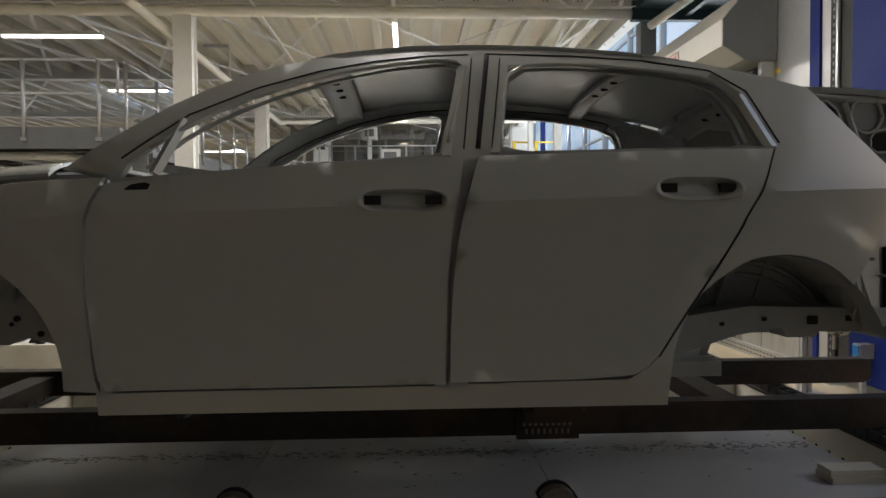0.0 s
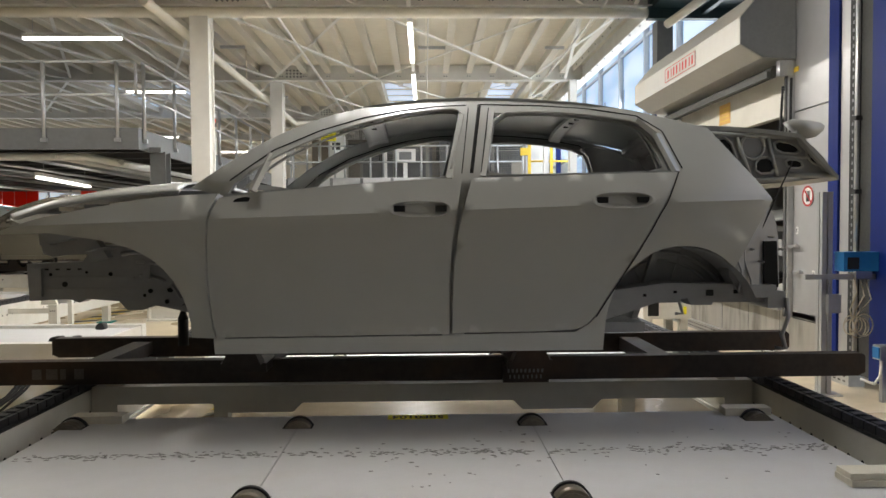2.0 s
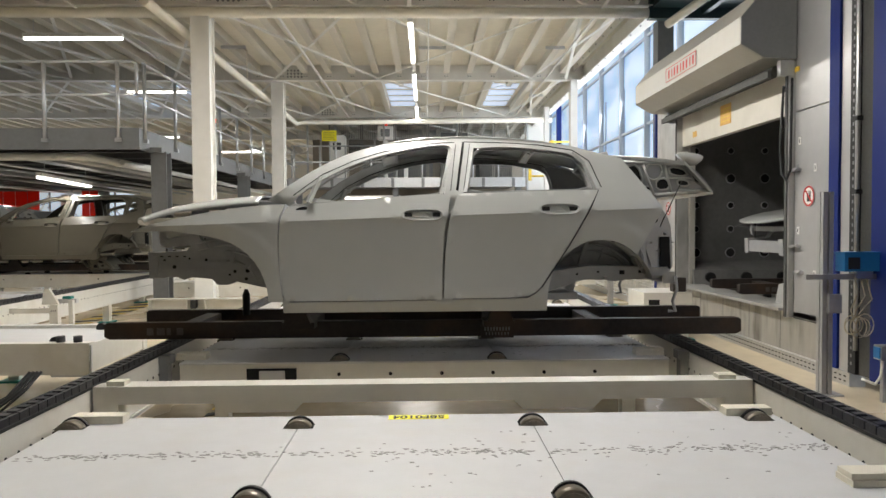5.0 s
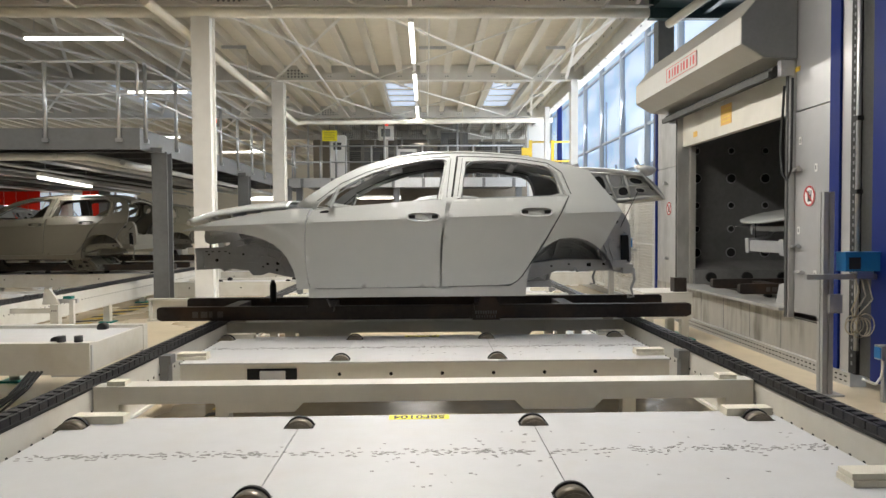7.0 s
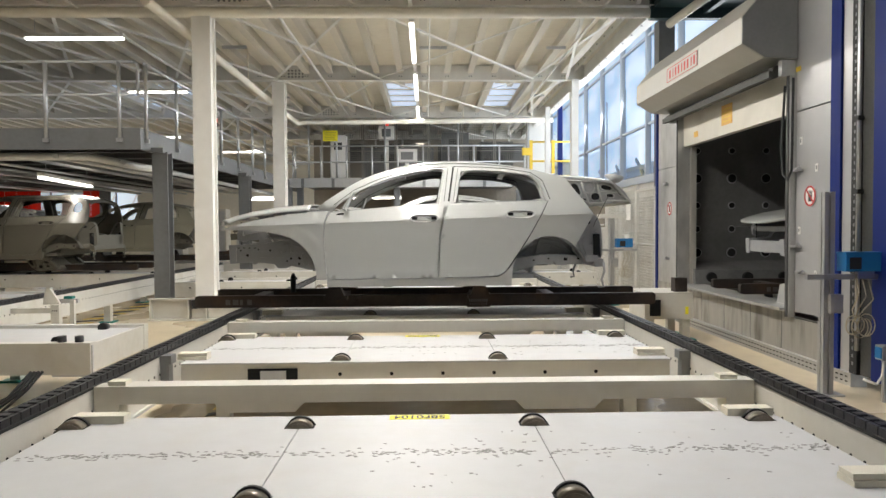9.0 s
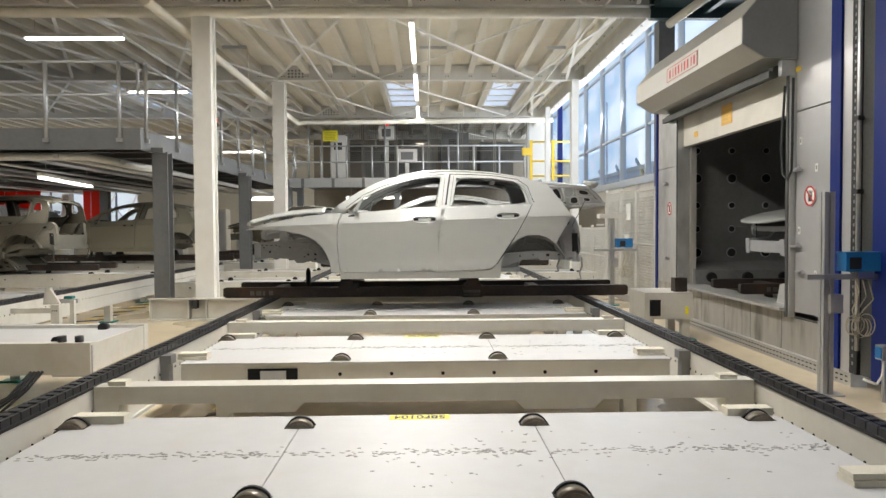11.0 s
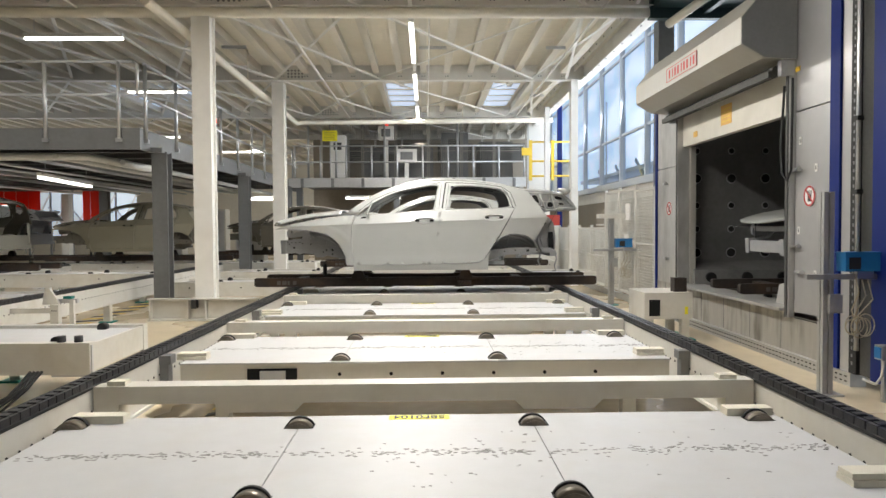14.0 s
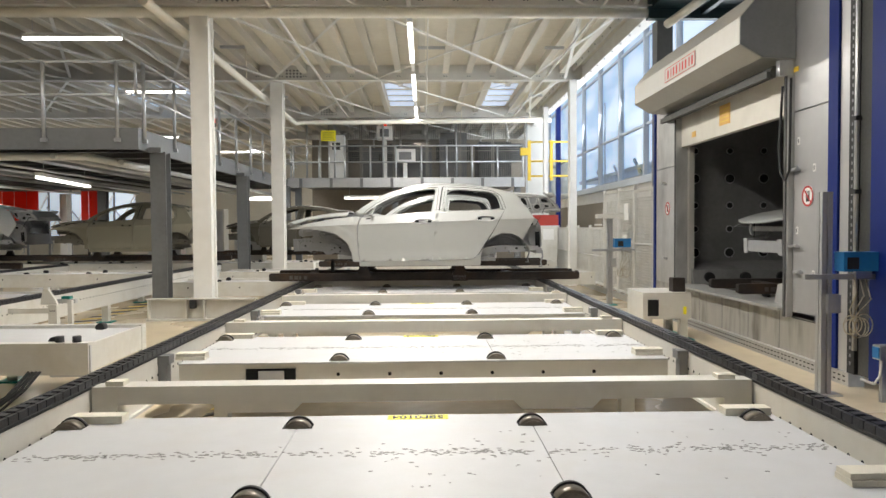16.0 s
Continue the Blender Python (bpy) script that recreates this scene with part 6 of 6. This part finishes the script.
# ---- scanner stands ----
def scanner(x, y, label, far=False):
    t = thing("scanner_stand", label, "scanner stand", (x, y, 0), "scanner stands")
    h = 1.76 if not far else 1.62
    e, g2, dpt = 0.046, 0.008, 0.03
    quarter = [(e, -e), (e, -g2), (dpt, -g2), (dpt, g2), (e, g2)]
    outline = []
    for k in range(4):
        ca, sa = (1, 0, -1, 0)[k], (0, 1, 0, -1)[k]
        outline += [(px * ca - py * sa, px * sa + py * ca) for px, py in quarter]
    part("post", prism(B(), outline, "z", 0.015, h), ALU, t, "aluminium profile post")
    part("foot", box(B(), -0.12, 0.12, -0.1, 0.1, 0, 0.015), GREEN if far else GALV, t)
    part("cross_rail", box(B(), -0.22 if not far else -0.35, 0.62 if not far else 0.45, -0.10, -0.05, 1.01, 1.055), ALU, t, bevel=0.003)
    part("clamp", box(B(), 0.20, 0.34, -0.13, -0.10, 1.02, 1.10), GALV, t, bevel=0.004)
    s = part("sensor", box(B(), 0.09 if not far else 0.06, 0.40 if not far else 0.36, -0.14, 0.0, 1.08, 1.235), BLUEBOX, t, "blue barcode sensor", bevel=0.008)
    part("lid", box(B(), 0.085, 0.405, -0.145, 0.005, 1.231, 1.245) if not far else box(B(), 0.055, 0.365, -0.145, 0.005, 1.231, 1.245), BLUEBOX, s)
    part("reading_window", box(B(), 0.12, 0.22, -0.144, -0.14, 1.10, 1.2), BLACK, s)
    part("cable_box", box(B(), -0.01, 0.10, -0.09, -0.04, 0.72, 0.88), ALU, t, bevel=0.006)
    for k in range(6):
        cx, cz, r = 0.18 + 0.05 * (k % 3), 0.60 + 0.02 * (k % 2), 0.062 + 0.007 * k
        bm = pipe(B(), [(cx + r * math.cos(a * 0.42) * 0.8, -0.08 - 0.008 * k, cz + r * math.sin(a * 0.42)) for a in range(16)], 0.005, 6)
        part("cable_coil", bm, CABLE, t)
    for k in range(3):
        part("cable", pipe(B(), [(0.2 + 0.05 * k, -0.10, 1.03), (0.22 + 0.06 * k, -0.12, 0.9 - 0.03 * k), (0.17 + 0.05 * k, -0.1, 0.75), (0.2, -0.09, 0.66)], 0.006, 6), CABLE, t)
    if far:
        part("lamp_head", box(B(), -0.25, 0.25, -0.1, 0.1, h, h + 0.08), CREAM, t, bevel=0.01)
    return t


scanner(3.46, 6.03, "aluminium stand with blue barcode scanner and coiled cables")
scanner(3.45, 13.1, "aluminium stand with blue scanner beside the mesh fence", True)
t = thing("socket_box", "grey plastic socket box with blue cover and cable", "socket", (3.80, 5.72, 0.36))
part("box", box(B(), -0.07, 0.05, -0.05, 0.05, 0, 0.12), ALU, t, bevel=0.01)
part("cover", box(B(), -0.08, -0.07, -0.04, 0.04, 0.015, 0.105), BLUEBOX, t)
part("cable", pipe(B(), [(-0.02, 0, 0), (-0.04, 0, -0.14), (-0.10, -0.02, -0.2), (-0.2, 0, -0.16)], 0.012, 6), WHITE, t)
part("stand", box(B(), -0.02, 0.02, 0.0, 0.04, -0.36, 0.0), GALV, t)

# ---- mesh fence ----
f = thing("mesh_fence", "cream wire-mesh safety fence behind the booth", "fence", (0, 0, 0))
for y0, w, h in ((12.05, 1.1, 2.0), (13.2, 1.05, 2.05), (14.3, 1.05, 2.05)):
    mesh_panel(f, w, h, (3.95, y0, 0.15), CREAM, "y", 0.05, 0.009)
for y0, w in ((15.45, 1.3), (16.8, 1.3), (18.15, 1.3), (19.5, 1.3), (20.85, 1.3)):
    mesh_panel(f, w, 1.3, (3.95, y0, 0.15), CREAM, "y", 0.05, 0.009)
for y, h in ((12.0, 2.2), (13.17, 2.25), (14.27, 2.25), (15.4, 2.25), (16.77, 1.5), (18.1, 1.5), (19.45, 1.5), (20.8, 1.5)):
    part("post", box(B(), 3.92, 3.98, y - 0.03, y + 0.03, 0, h), CREAM, f, bevel=0.004)
part("base_rail", box(B(), 3.86, 3.9, 12, 22, 0.02, 0.14), GALV, f)
for y, z in ((13.6, 1.75), (13.7, 1.15)):
    solo("fence_notice", box(B(), 3.90, 3.925, y - 0.14, y + 0.14, z - 0.16, z + 0.16), WHITE, "white notice sheet tied to the mesh fence", "notice", "fence notices")
t = thing("red_machine", "cream equipment case with a red top unit behind the fence", "machine", (3.3, 19.9, 0))
part("case", box(B(), -0.35, 0.45, 0, 0.8, 0.35, 1.5), CREAM, t, bevel=0.02)
part("top_unit", box(B(), -0.25, 0.5, 0.1, 0.6, 1.5, 1.8), REDCASE, t, bevel=0.03)
part("frame", box(B(), -0.4, 0.5, 0, 0.8, 0, 0.35), GALV, t)
part("window", box(B(), 0.05, 0.35, -0.01, 0, 1.1, 1.4), WHITE, t)
for x, y, w, h in ((4.9, 16, 0.8, 1.6), (5.0, 18.2, 1.0, 1.9), (4.8, 20.6, 0.8, 1.4), (5.1, 14, 0.9, 1.7)):
    t = thing("storage_rack", "beige storage unit behind the mesh fence", "rack", (x, y, 0), "racks behind the fence")
    part("case", box(B(), -w / 2, w / 2, -0.4, 0.4, 0.1, h), BEIGE, t, bevel=0.02)
    for k in range(4):
        part("shelf_edge", box(B(), -w / 2 - 0.01, -w / 2, -0.4, 0.4, 0.25 + k * h / 4.6, 0.29 + k * h / 4.6), CREAM, t)
    part("base", box(B(), -w / 2, w / 2, -0.4, 0.4, 0, 0.1), DARKSTEEL, t)

# ---- glazed side ----
g = thing("glass_facade", "tall bluish glazed facade with steel mullions", "glazing", (GLASS_X, 0, 0), kind="structure")
part("lower_wall", box(B(), 0, 0.2, 11.9, FAR_Y, 0, 2.3), BEIGE, g)
part("sill_beam", box(B(), -0.12, 0.15, 11.9, FAR_Y, 2.68, 2.88), GLASSFRAME, g, bevel=0.01)
part("pale_band", box(B(), 0.0, 0.12, 11.9, FAR_Y, 2.3, 2.68), COLUMN, g)
y = 11.95
while y < 41:
    part("mullion", box(B(), -0.10, 0.06, y - 0.055, y + 0.055, 2.88, GLASS_TOP), GLASSFRAME, g, bevel=0.005)
    for z0, z1 in ((2.9, 4.27), (4.34, 6.7), (6.77, GLASS_TOP)):
        pn = part("pane", box(B(), 0.0, 0.012, y + 0.055, y + 2.495, z0, z1), GLASS, g)
        pn.visible_shadow = False
    for z in (4.305, 6.735):
        part("transom", box(B(), -0.05, 0.05, y + 0.055, y + 2.495, z - 0.035, z + 0.035), GLASSFRAME, g)
    y += 2.55
bd = solo("backdrop", box(B(), 16, 16.1, 5, 170, -4, 70), BACKDROP, "pale blue daylight beyond the glazing", "backdrop", kind="structure")
t = thing("neighbour_building", "bluish steel building with crossed braces beyond the glass", "building", (11, 0, 0))
part("slab", box(B(), 0, 2.5, 14, 50, 2.7, 3.0), GLASSFRAME, t)
part("slab", box(B(), 0, 2.5, 14, 50, 4.4, 4.6), GLASSFRAME, t)
for k in range(8):
    part("post", box(B(), 0, 0.09, 15 + 4 * k, 15.1 + 4 * k, -0.2, 9), GLASSFRAME, t)
    for q in range(3):
        part("floor_edge", box(B(), 0.2, 0.34, 14 + 4 * k, 18 + 4 * k, 3.5 + 0.55 * q, 3.56 + 0.55 * q), GREYBLUE, t)
    part("stair", bar(B(), (0.16, 14.4 + 4 * k, 3.0), (0.16, 17.4 + 4 * k, 5.0), 0.08, 0.2), GREYBLUE, t)
    part("ground_wall", box(B(), 0.3, 0.5, 14 + 4 * k, 18 + 4 * k, -0.2, 2.7), GREYBLUE, t)


# ---- movement ----
def motions():
    rows = [t * 0.5 for t in range(33)]
    walk(main_car, [(t, pose(X0, START + SPEED * t + 0.895, 0.90)) for t in rows])
    walk(main_skid, [(t, pose(0, START + SPEED * t + 1.05, CHAIN_Z)) for t in rows])
    # the body under the platform waits, then rolls away towards the west
    for ob, dx, dy, z in ((side_car, X0, 0.0, 0.90), (side_skid, 0.0, 0.15, CHAIN_Z)):
        walk(ob, [(t, pose(-7.2 + dx - 0.39 * max(0.0, t - 6.2) + (0.04 if t == 6.5 else 0), 14.7 + dy, z)) for t in rows])


motions()
